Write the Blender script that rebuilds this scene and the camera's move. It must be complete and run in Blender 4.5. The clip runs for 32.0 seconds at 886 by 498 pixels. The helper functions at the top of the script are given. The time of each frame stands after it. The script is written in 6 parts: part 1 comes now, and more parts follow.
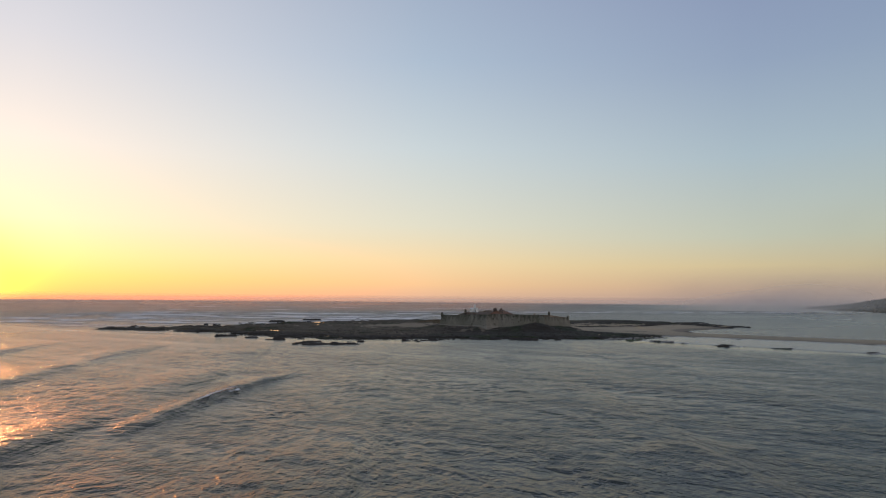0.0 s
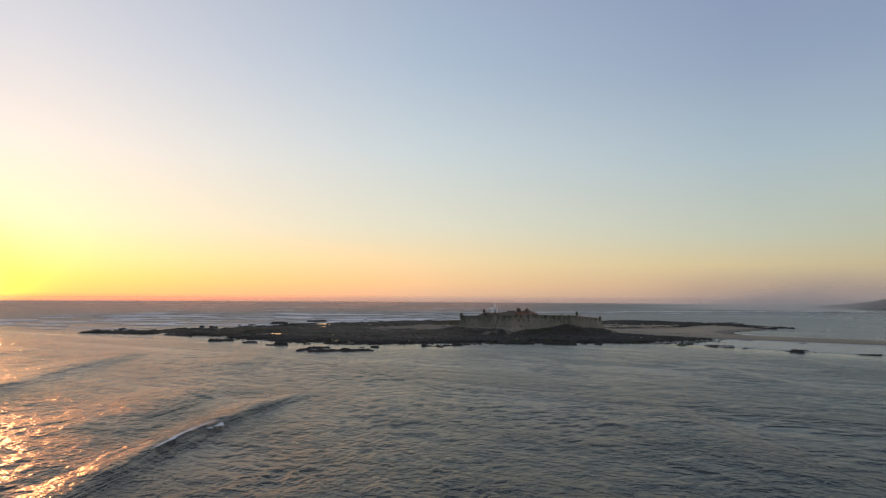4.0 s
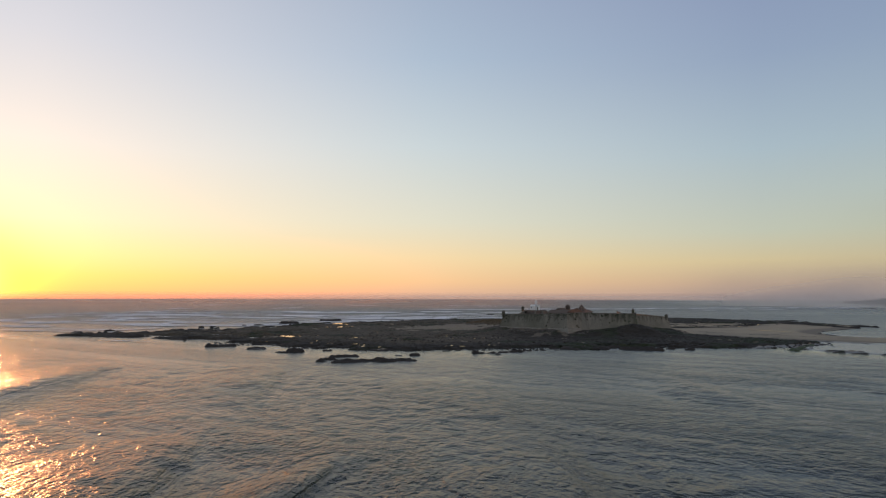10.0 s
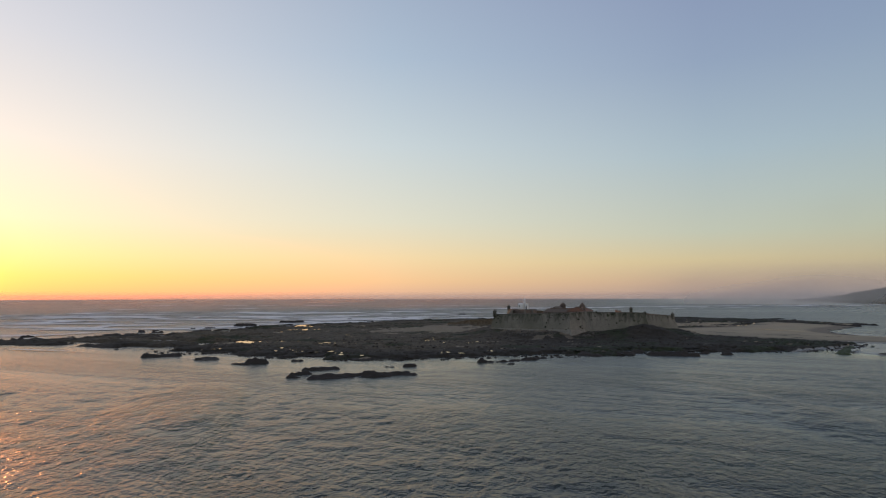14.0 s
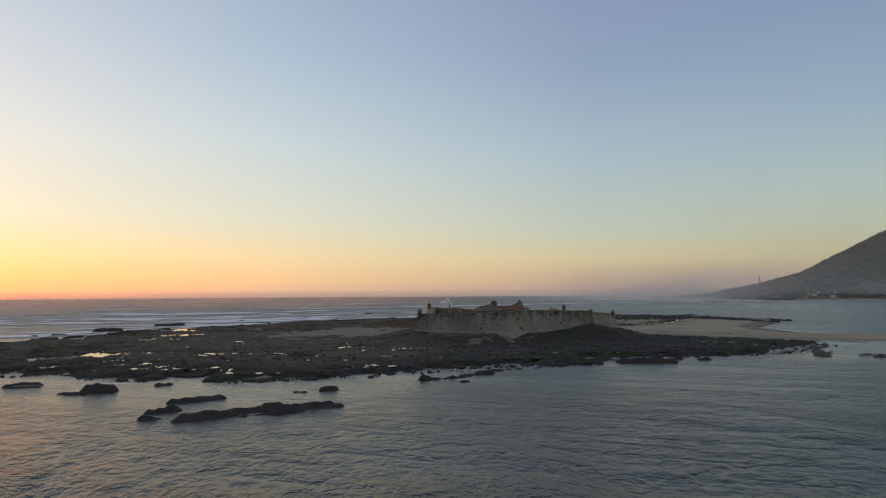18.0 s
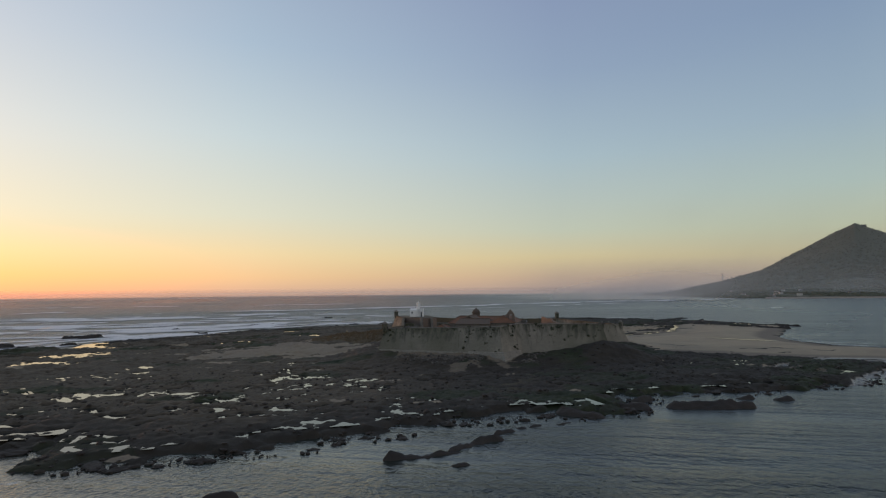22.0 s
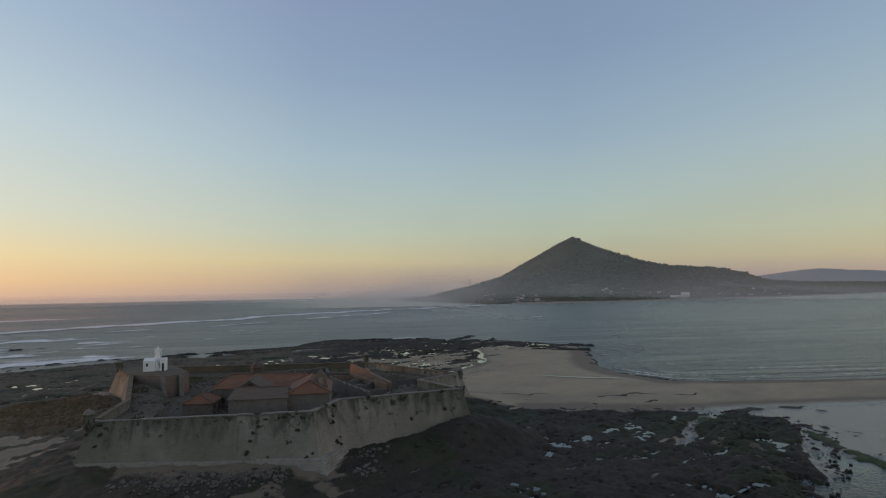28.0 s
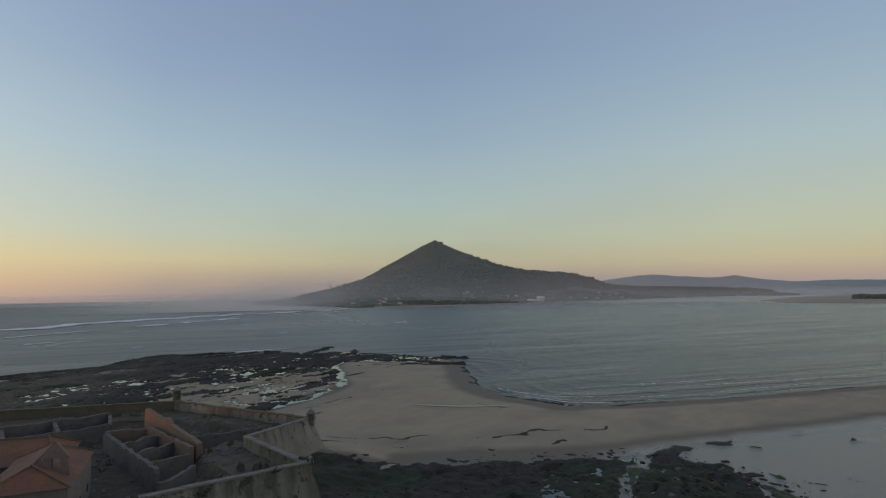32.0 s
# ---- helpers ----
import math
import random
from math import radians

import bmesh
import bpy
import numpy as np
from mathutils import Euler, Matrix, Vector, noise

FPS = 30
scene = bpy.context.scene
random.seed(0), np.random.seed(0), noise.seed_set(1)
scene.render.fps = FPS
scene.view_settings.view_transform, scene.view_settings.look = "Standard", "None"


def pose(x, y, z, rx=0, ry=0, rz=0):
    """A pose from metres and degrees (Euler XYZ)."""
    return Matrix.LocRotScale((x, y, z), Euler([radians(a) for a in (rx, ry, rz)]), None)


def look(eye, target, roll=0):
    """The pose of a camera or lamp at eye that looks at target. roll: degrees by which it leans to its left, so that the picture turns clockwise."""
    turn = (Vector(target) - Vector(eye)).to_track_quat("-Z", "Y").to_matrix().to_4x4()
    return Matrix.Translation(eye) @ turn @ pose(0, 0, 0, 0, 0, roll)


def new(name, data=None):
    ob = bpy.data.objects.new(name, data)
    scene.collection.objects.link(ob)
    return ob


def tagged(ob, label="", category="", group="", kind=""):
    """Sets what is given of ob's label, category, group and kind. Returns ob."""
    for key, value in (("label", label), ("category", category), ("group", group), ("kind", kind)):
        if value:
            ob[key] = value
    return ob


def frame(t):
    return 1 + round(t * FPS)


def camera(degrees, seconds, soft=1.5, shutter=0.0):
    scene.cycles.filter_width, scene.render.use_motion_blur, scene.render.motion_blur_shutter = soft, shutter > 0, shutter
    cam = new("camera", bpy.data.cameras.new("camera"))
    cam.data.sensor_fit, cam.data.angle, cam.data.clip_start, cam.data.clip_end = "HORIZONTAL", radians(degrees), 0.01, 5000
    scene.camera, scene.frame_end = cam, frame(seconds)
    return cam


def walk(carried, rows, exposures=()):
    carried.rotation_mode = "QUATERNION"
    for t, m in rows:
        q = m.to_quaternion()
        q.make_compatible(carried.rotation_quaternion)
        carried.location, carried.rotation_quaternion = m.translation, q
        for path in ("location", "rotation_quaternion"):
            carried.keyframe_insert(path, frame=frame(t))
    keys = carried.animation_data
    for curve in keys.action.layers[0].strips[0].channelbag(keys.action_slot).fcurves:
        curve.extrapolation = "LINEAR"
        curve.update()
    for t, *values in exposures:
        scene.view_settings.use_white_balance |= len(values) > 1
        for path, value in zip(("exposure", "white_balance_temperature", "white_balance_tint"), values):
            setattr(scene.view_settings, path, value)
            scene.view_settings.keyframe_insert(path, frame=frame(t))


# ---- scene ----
# A sea fort on a rocky islet at sunset, seen from a drone that comes in over the water. +y is the first heading.
cam = camera(74.24, 32.0, 1.2)
# seconds, x, y, z, yaw to the left, pitch up, roll
ROWS = [
    (0.0, 0.00, 0.00, 24.57, -0.000, 4.896, 0.512),
    (0.5, -1.57, 5.52, 24.43, 0.046, 4.908, 0.507),
    (1.0, -3.13, 11.17, 24.22, 0.072, 4.931, 0.490),
    (1.5, -4.66, 16.74, 24.09, 0.088, 4.934, 0.462),
    (2.0, -6.18, 22.25, 24.07, 0.114, 4.906, 0.424),
    (2.5, -7.55, 27.84, 24.06, 0.160, 4.899, 0.419),
    (3.0, -8.84, 33.39, 24.08, 0.246, 4.871, 0.407),
    (3.5, -10.28, 39.00, 23.98, 0.236, 4.891, 0.347),
    (5.5, -15.55, 59.99, 23.98, 0.567, 4.821, 0.368),
    (6.0, -17.28, 65.15, 23.92, 0.577, 4.781, 0.279),
    (6.5, -19.03, 70.27, 23.69, 0.611, 4.787, 0.256),
    (7.0, -20.82, 75.38, 23.54, 0.636, 4.752, 0.222),
    (7.5, -22.76, 80.57, 23.40, 0.649, 4.738, 0.247),
    (8.0, -24.59, 85.84, 23.26, 0.694, 4.733, 0.175),
    (8.5, -26.58, 91.02, 23.24, 0.718, 4.688, 0.151),
    (9.0, -28.53, 96.42, 23.07, 0.762, 4.674, 0.128),
    (9.5, -30.46, 101.69, 23.02, 0.782, 4.637, 0.115),
    (10.0, -32.43, 106.96, 22.92, 0.803, 4.610, 0.152),
    (10.5, -34.33, 112.28, 22.75, 0.833, 4.584, 0.140),
    (11.0, -36.22, 117.70, 22.75, 0.923, 4.577, 0.163),
    (11.5, -38.11, 123.13, 22.75, 0.904, 4.560, 0.166),
    (12.0, -39.97, 128.97, 22.63, 0.376, 4.586, 0.086),
    (12.5, -41.79, 134.81, 22.47, -0.714, 4.592, 0.015),
    (13.0, -43.76, 140.61, 22.30, -1.854, 4.596, 0.000),
    (13.5, -45.54, 146.37, 22.09, -2.693, 4.609, -0.128),
    (14.0, -47.16, 152.06, 21.84, -3.421, 4.582, -0.086),
    (14.5, -48.25, 157.82, 21.50, -4.024, 4.619, -0.217),
    (16.5, -52.26, 181.84, 21.63, -8.592, 4.467, -0.117),
    (17.0, -52.59, 188.20, 21.34, -10.258, 4.453, -0.223),
    (17.5, -52.50, 194.98, 21.21, -11.862, 4.398, -0.327),
    (18.0, -52.17, 202.11, 21.26, -13.335, 4.361, -0.359),
    (18.5, -51.39, 209.53, 21.58, -14.387, 4.370, -0.393),
    (19.0, -50.22, 216.94, 22.06, -15.187, 4.353, -0.435),
    (19.5, -49.20, 224.12, 22.27, -16.171, 4.339, -0.565),
    (20.0, -47.83, 231.20, 22.63, -16.483, 4.320, -0.646),
    (20.5, -46.41, 238.13, 23.34, -16.614, 4.245, -0.702),
    (21.0, -44.39, 244.90, 24.15, -16.555, 4.166, -0.651),
    (21.5, -42.89, 251.76, 24.72, -16.671, 4.131, -0.598),
    (22.0, -41.26, 258.66, 25.25, -16.758, 4.108, -0.542),
    (22.5, -39.75, 265.52, 25.92, -16.729, 4.111, -0.539),
    (23.0, -38.47, 272.18, 26.85, -16.681, 4.094, -0.435),
    (23.5, -37.23, 279.01, 27.79, -16.834, 4.102, -0.398),
    (24.0, -36.07, 285.40, 28.70, -17.347, 4.111, -0.382),
    (24.5, -35.07, 292.39, 29.75, -18.705, 4.146, -0.402),
    (26.5, -28.84, 319.52, 33.64, -28.519, 4.227, -0.598),
    (27.0, -26.81, 325.61, 34.57, -32.137, 4.212, -0.640),
    (27.5, -24.81, 331.02, 35.39, -36.002, 4.194, -0.813),
    (28.0, -22.37, 336.31, 36.08, -40.427, 4.142, -0.969),
    (28.5, -19.56, 341.42, 36.51, -43.624, 4.101, -1.057),
    (29.0, -16.38, 346.41, 36.93, -47.082, 4.060, -1.120),
    (29.5, -12.72, 351.25, 37.38, -49.972, 4.021, -1.190),
    (30.0, -8.71, 355.72, 37.87, -51.548, 4.010, -1.130),
    (30.5, -3.97, 360.06, 37.98, -52.605, 4.034, -1.058),
    (31.0, 1.01, 364.12, 38.09, -53.220, 4.087, -0.934),
    (31.5, 6.40, 368.07, 38.02, -53.595, 4.137, -0.818),
    (32.0, 11.75, 371.98, 37.95, -53.880, 4.193, -0.706),
]

walk(cam, [(t, pose(x, y, z, 90 + p, 0, yaw) @ pose(0, 0, 0, 0, 0, r)) for t, x, y, z, yaw, p, r in ROWS],
     exposures=[(0.0, 0.0, 6540, 13.5), (13.0, 0.0, 6530, 13), (18.0, 0.0, 6470, 11), (24.0, -0.02, 6450, 10), (28.0, -0.03, 6350, 9.5), (32.0, -0.03, 6320, 9.5)])

# ---------------------------------------------------------------- light
SUN_AZ, SUN_EL = -40.0, 1.2        # degrees clockwise from +y, and above the horizon
world = bpy.data.worlds.new("sunset_sky")
scene.world = world
world.use_nodes = True
wn, wl = world.node_tree.nodes, world.node_tree.links
wn.clear()


def lin(c):
    return tuple((v / 255 / 12.92 if v <= 10 else ((v / 255 + 0.055) / 1.055) ** 2.4) for v in c)


def w_math(op, a, b=None):
    m = wn.new("ShaderNodeMath")
    m.operation = op
    for k, v in enumerate((a, b)):
        if v is None:
            continue
        if isinstance(v, (int, float)):
            m.inputs[k].default_value = v
        else:
            wl.new(v, m.inputs[k])
    return m.outputs[0]


def w_mix(fac, a, b):
    m = wn.new("ShaderNodeMix")
    m.data_type = "RGBA"
    wl.new(fac, m.inputs[0])
    for k, v in ((6, a), (7, b)):
        if isinstance(v, tuple):
            m.inputs[k].default_value = (*v, 1)
        else:
            wl.new(v, m.inputs[k])
    return m.outputs[2]


def w_range(v, lo, hi):
    m = wn.new("ShaderNodeMapRange")
    m.inputs["From Min"].default_value, m.inputs["From Max"].default_value = lo, hi
    wl.new(v, m.inputs["Value"])
    return m.outputs[0]


w_dir = wn.new("ShaderNodeTexCoord").outputs["Generated"]
w_sep = wn.new("ShaderNodeSeparateXYZ")
wl.new(w_dir, w_sep.inputs[0])
w_flat = wn.new("ShaderNodeVectorMath")
w_flat.operation = "MULTIPLY"
w_flat.inputs[1].default_value = (1, 1, 0)
wl.new(w_dir, w_flat.inputs[0])
w_norm = wn.new("ShaderNodeVectorMath")
w_norm.operation = "NORMALIZE"
wl.new(w_flat.outputs[0], w_norm.inputs[0])


def w_dot(v, d):
    m = wn.new("ShaderNodeVectorMath")
    m.operation = "DOT_PRODUCT"
    m.inputs[1].default_value = d
    wl.new(v, m.inputs[0])
    return m.outputs["Value"]


SUN_DIR = (math.sin(radians(SUN_AZ)) * math.cos(radians(SUN_EL)), math.cos(radians(SUN_AZ)) * math.cos(radians(SUN_EL)), math.sin(radians(SUN_EL)))
w_side = w_dot(w_norm.outputs[0], (math.sin(radians(SUN_AZ)), math.cos(radians(SUN_AZ)), 0))


def sky_ramp(stops):
    """Colour of hazy air by the sine of its height above the horizon."""
    r = wn.new("ShaderNodeValToRGB")
    while len(r.color_ramp.elements) < len(stops):
        r.color_ramp.elements.new(0.5)
    for e, (z, c) in zip(r.color_ramp.elements, stops):
        e.position, e.color = z, (*lin(c), 1)
    wl.new(w_sep.outputs[2], r.inputs[0])
    return r.outputs[0]


toward = sky_ramp([(0, (255, 194, 124)), (0.03, (255, 217, 132)), (0.06, (255, 230, 163)), (0.11, (253, 237, 200)), (0.22, (243, 236, 223)), (0.36, (218, 219, 222)), (0.6, (176, 184, 199)), (1, (107, 115, 134))])
aside = sky_ramp([(0, (226, 186, 156)), (0.025, (243, 204, 154)), (0.065, (240, 217, 170)), (0.125, (222, 220, 198)), (0.25, (200, 212, 213)), (0.385, (172, 190, 206)), (0.6, (146, 159, 184)), (1, (107, 115, 134))])
across = sky_ramp([(0, (172, 154, 146)), (0.02, (190, 168, 147)), (0.055, (206, 192, 153)), (0.1, (190, 196, 178)), (0.22, (168, 187, 195)), (0.35, (146, 164, 187)), (0.5, (133, 147, 178)), (1, (107, 115, 134))])
square = sky_ramp([(0, (160, 150, 146)), (0.02, (176, 160, 147)), (0.05, (193, 184, 151)), (0.09, (187, 193, 168)), (0.15, (173, 190, 184)), (0.25, (152, 172, 187)), (0.39, (132, 152, 178)), (1, (107, 115, 134))])
behind = sky_ramp([(0, (160, 150, 152)), (0.02, (184, 163, 149)), (0.045, (195, 183, 150)), (0.09, (189, 192, 166)), (0.22, (171, 187, 189)), (0.35, (149, 169, 187)), (0.5, (138, 151, 176)), (1, (107, 115, 134))])
opposite = sky_ramp([(0, (186, 162, 160)), (0.04, (226, 192, 180)), (0.12, (255, 228, 212)), (0.3, (248, 236, 226)), (0.6, (196, 198, 206)), (1, (107, 115, 134))])
w_turn = w_math("ARCCOSINE", w_math("MINIMUM", w_side, 0.99999))
w_col = toward
for lo, hi, ramp in ((4, 38, aside), (38, 68, across), (68, 92, square), (92, 121, behind), (136, 168, opposite)):
    w_col = w_mix(w_range(w_turn, radians(lo), radians(hi)), w_col, ramp)
# the glow round the sun
w_near = w_math("MAXIMUM", w_dot(w_dir, SUN_DIR), 0.0)
w_col = w_mix(w_math("MULTIPLY", w_math("POWER", w_near, 420.0), 0.9), w_col, (1.0, 0.86, 0.12))
w_col = w_mix(w_math("POWER", w_near, 1500.0), w_col, (1.2, 1.0, 0.4))
w_halo = wn.new("ShaderNodeVectorMath")
w_halo.operation = "SCALE"
w_halo.inputs[0].default_value = (0.9, 0.5, 0.03)
wl.new(w_math("POWER", w_near, 400.0), w_halo.inputs["Scale"])
w_sum = wn.new("ShaderNodeVectorMath")
w_sum.operation = "ADD"
wl.new(w_col, w_sum.inputs[0])
wl.new(w_halo.outputs[0], w_sum.inputs[1])
# the wide red aureole, brighter than film can hold
w_aureole = wn.new("ShaderNodeVectorMath")
w_aureole.operation = "SCALE"
w_aureole.inputs[0].default_value = (1.5, 0.06, 0.0)
wl.new(w_math("MULTIPLY", w_math("POWER", w_math("MAXIMUM", w_side, 0.0), 14.0), w_range(w_sep.outputs[2], 0.1, 0.02)), w_aureole.inputs["Scale"])
w_sum2 = wn.new("ShaderNodeVectorMath")
w_sum2.operation = "ADD"
wl.new(w_sum.outputs[0], w_sum2.inputs[0])
wl.new(w_aureole.outputs[0], w_sum2.inputs[1])
w_col = w_sum2.outputs[0]
w_sky = wn.new("ShaderNodeTexSky")
w_sky.sky_type = "NISHITA"
w_sky.sun_disc = False
w_sky.sun_elevation = radians(SUN_EL)
w_sky.sun_rotation = radians(SUN_AZ)
w_sky.air_density, w_sky.dust_density, w_sky.ozone_density = 1.0, 1.5, 2.0
clear_air = wn.new("ShaderNodeBackground")
clear_air.inputs["Strength"].default_value = 0.05
wl.new(w_sky.outputs[0], clear_air.inputs[0])
hazy_air = wn.new("ShaderNodeBackground")
hazy_air.inputs["Strength"].default_value = 0.95
wl.new(w_col, hazy_air.inputs[0])
w_add = wn.new("ShaderNodeAddShader")
wl.new(clear_air.outputs[0], w_add.inputs[0])
wl.new(hazy_air.outputs[0], w_add.inputs[1])
wl.new(w_add.outputs[0], wn.new("ShaderNodeOutputWorld").inputs[0])

sun_data = bpy.data.lights.new("sun", "SUN")
sun_data.energy = 0.85
sun_data.angle = radians(3)
sun_data.color = (1.0, 0.36, 0.13)
sun = new("sun", sun_data)
_az, _el = radians(SUN_AZ), radians(SUN_EL)
sun.matrix_world = look((0, 0, 400), (-400 * math.sin(_az) * math.cos(_el), -400 * math.cos(_az) * math.cos(_el), 400 - 400 * math.sin(_el)))


# ---------------------------------------------------------------- noise on arrays
def lattice(i, j, s):
    n = (i * 374761393 + j * 668265263 + s * 144269504) & 0xFFFFFFFF
    n = ((n ^ (n >> 13)) * 1274126177) & 0xFFFFFFFF
    return ((n ^ (n >> 16)) & 0xFFFF) / 65535.0


def vnoise(x, y, s=0):
    xi, yi = np.floor(x).astype(np.int64), np.floor(y).astype(np.int64)
    u, v = x - xi, y - yi
    u, v = u * u * (3 - 2 * u), v * v * (3 - 2 * v)
    a = lattice(xi, yi, s) * (1 - u) + lattice(xi + 1, yi, s) * u
    b = lattice(xi, yi + 1, s) * (1 - u) + lattice(xi + 1, yi + 1, s) * u
    return (a * (1 - v) + b * v) * 2 - 1


def fbm(x, y, octaves=4, s=0):
    total, amp, norm = 0.0, 1.0, 0.0
    for k in range(octaves):
        total = total + amp * vnoise(x * 2**k + 17.3 * k, y * 2**k - 9.1 * k, s + k)
        norm += amp
        amp *= 0.5
    return total / norm


def inside_distance(x, y, poly):
    """Distance to a polygon's edge, positive inside."""
    d = np.full(x.shape, 1e9)
    inside = np.zeros(x.shape, bool)
    for (ax, ay), (bx, by) in zip(poly, poly[1:] + poly[:1]):
        ex, ey = bx - ax, by - ay
        k = np.clip(((x - ax) * ex + (y - ay) * ey) / (ex * ex + ey * ey), 0, 1)
        d = np.minimum(d, np.hypot(x - ax - k * ex, y - ay - k * ey))
        if ey != 0:
            inside ^= ((ay > y) != (by > y)) & (x < (y - ay) / ey * ex + ax)
    return np.where(inside, d, -d)


def step(a, b, v):
    k = np.clip((v - a) / (b - a), 0, 1)
    return k * k * (3 - 2 * k)


# ---------------------------------------------------------------- materials
def material(name):
    m = bpy.data.materials.new(name)
    m.use_nodes = True
    return m, m.node_tree.nodes, m.node_tree.links, m.node_tree.nodes["Principled BSDF"]


def noise_node(n, l, scale, detail=5.0, rough=0.6, vec=None):
    t = n.new("ShaderNodeTexNoise")
    t.inputs["Scale"].default_value = scale
    t.inputs["Detail"].default_value = detail
    t.inputs["Roughness"].default_value = rough
    if vec is not None:
        l.new(vec, t.inputs["Vector"])
    return t.outputs["Fac"]


def mix_col(n, l, fac, a, b, lo=0.35, hi=0.65):
    """Colours or sockets a and b mixed by a noise socket, sharpened between lo and hi."""
    r = n.new("ShaderNodeMapRange")
    r.inputs["From Min"].default_value, r.inputs["From Max"].default_value = lo, hi
    l.new(fac, r.inputs["Value"])
    m = n.new("ShaderNodeMix")
    m.data_type = "RGBA"
    l.new(r.outputs["Result"], m.inputs["Factor"])
    for k, value in ((6, a), (7, b)):
        if isinstance(value, tuple):
            m.inputs[k].default_value = (*value, 1)
        else:
            l.new(value, m.inputs[k])
    return m.outputs[2]


def bump(n, l, p, height, strength, distance):
    b = n.new("ShaderNodeBump")
    b.inputs["Strength"].default_value, b.inputs["Distance"].default_value = strength, distance
    l.new(height, b.inputs["Height"])
    l.new(b.outputs[0], p.inputs["Normal"])
    return b


def surface(name, a, b, c, coarse, fine, rough, relief=0.05, strength=0.7, metal=0.0):
    """Two colours in large patches, a third in fine grain, with relief of that grain."""
    m, n, l, p = material(name)
    pos = n.new("ShaderNodeNewGeometry").outputs["Position"]
    col = mix_col(n, l, noise_node(n, l, coarse, 4, 0.6, pos), a, b)
    f = noise_node(n, l, fine, 6, 0.65, pos)
    col = mix_col(n, l, f, col, c, 0.5, 0.75)
    l.new(col, p.inputs["Base Color"])
    p.inputs["Roughness"].default_value, p.inputs["Metallic"].default_value = rough, metal
    bump(n, l, p, f, strength, relief)
    return m




def wall_material():
    """Coursed granite: blocks, lichen, damp streaks that run down, pale patches of lost plaster."""
    m, n, l, p = material("fort_granite")
    pos = n.new("ShaderNodeNewGeometry").outputs["Position"]
    sep = n.new("ShaderNodeSeparateXYZ")
    l.new(pos, sep.inputs[0])
    along = n.new("ShaderNodeMath")
    along.operation = "SUBTRACT"
    l.new(sep.outputs[0], along.inputs[0])
    l.new(sep.outputs[1], along.inputs[1])
    flat = n.new("ShaderNodeCombineXYZ")
    l.new(along.outputs[0], flat.inputs[0])
    l.new(sep.outputs[2], flat.inputs[1])
    brick = n.new("ShaderNodeTexBrick")
    brick.inputs["Scale"].default_value = 1.0
    brick.inputs["Brick Width"].default_value, brick.inputs["Row Height"].default_value = 1.0, 0.42
    brick.inputs["Mortar Size"].default_value, brick.inputs["Mortar Smooth"].default_value = 0.03, 0.4
    brick.inputs["Color1"].default_value, brick.inputs["Color2"].default_value, brick.inputs["Mortar"].default_value = (0.23, 0.217, 0.18, 1), (0.2, 0.188, 0.157, 1), (0.172, 0.163, 0.136, 1)
    warp = n.new("ShaderNodeTexNoise")
    warp.inputs["Scale"].default_value, warp.inputs["Detail"].default_value = 0.9, 3.0
    l.new(pos, warp.inputs["Vector"])
    bent = n.new("ShaderNodeVectorMath")
    bent.operation = "MULTIPLY_ADD"
    bent.inputs[1].default_value = (0.7, 0.5, 0)
    l.new(warp.outputs["Color"], bent.inputs[0])
    l.new(flat.outputs[0], bent.inputs[2])
    l.new(bent.outputs[0], brick.inputs["Vector"])
    streak = n.new("ShaderNodeMapping")
    streak.inputs["Scale"].default_value = (0.55, 0.55, 0.07)
    l.new(pos, streak.inputs["Vector"])
    big, spots, fine = noise_node(n, l, 0.09, 4, 0.6, pos), noise_node(n, l, 0.5, 5, 0.7, pos), noise_node(n, l, 1.8, 5, 0.7, pos)
    col = mix_col(n, l, big, brick.outputs["Color"], (0.29, 0.268, 0.225), 0.5, 0.68)
    col = mix_col(n, l, noise_node(n, l, 0.06, 4, 0.6, streak.outputs[0]), col, (0.085, 0.088, 0.055), 0.45, 0.7)
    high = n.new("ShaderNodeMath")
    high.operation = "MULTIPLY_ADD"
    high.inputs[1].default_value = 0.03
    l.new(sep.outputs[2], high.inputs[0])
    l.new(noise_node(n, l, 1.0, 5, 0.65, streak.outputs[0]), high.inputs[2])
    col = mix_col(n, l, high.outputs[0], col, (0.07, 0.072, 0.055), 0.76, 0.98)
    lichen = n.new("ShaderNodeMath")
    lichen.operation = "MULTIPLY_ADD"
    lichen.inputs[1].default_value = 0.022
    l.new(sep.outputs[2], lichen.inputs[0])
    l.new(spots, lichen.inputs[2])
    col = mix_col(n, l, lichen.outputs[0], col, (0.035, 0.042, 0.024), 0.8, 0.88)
    col = mix_col(n, l, fine, col, (0.06, 0.058, 0.046), 0.6, 0.75)
    l.new(col, p.inputs["Base Color"])
    p.inputs["Roughness"].default_value = 0.92
    bump(n, l, p, fine, 0.5, 0.08)
    return m


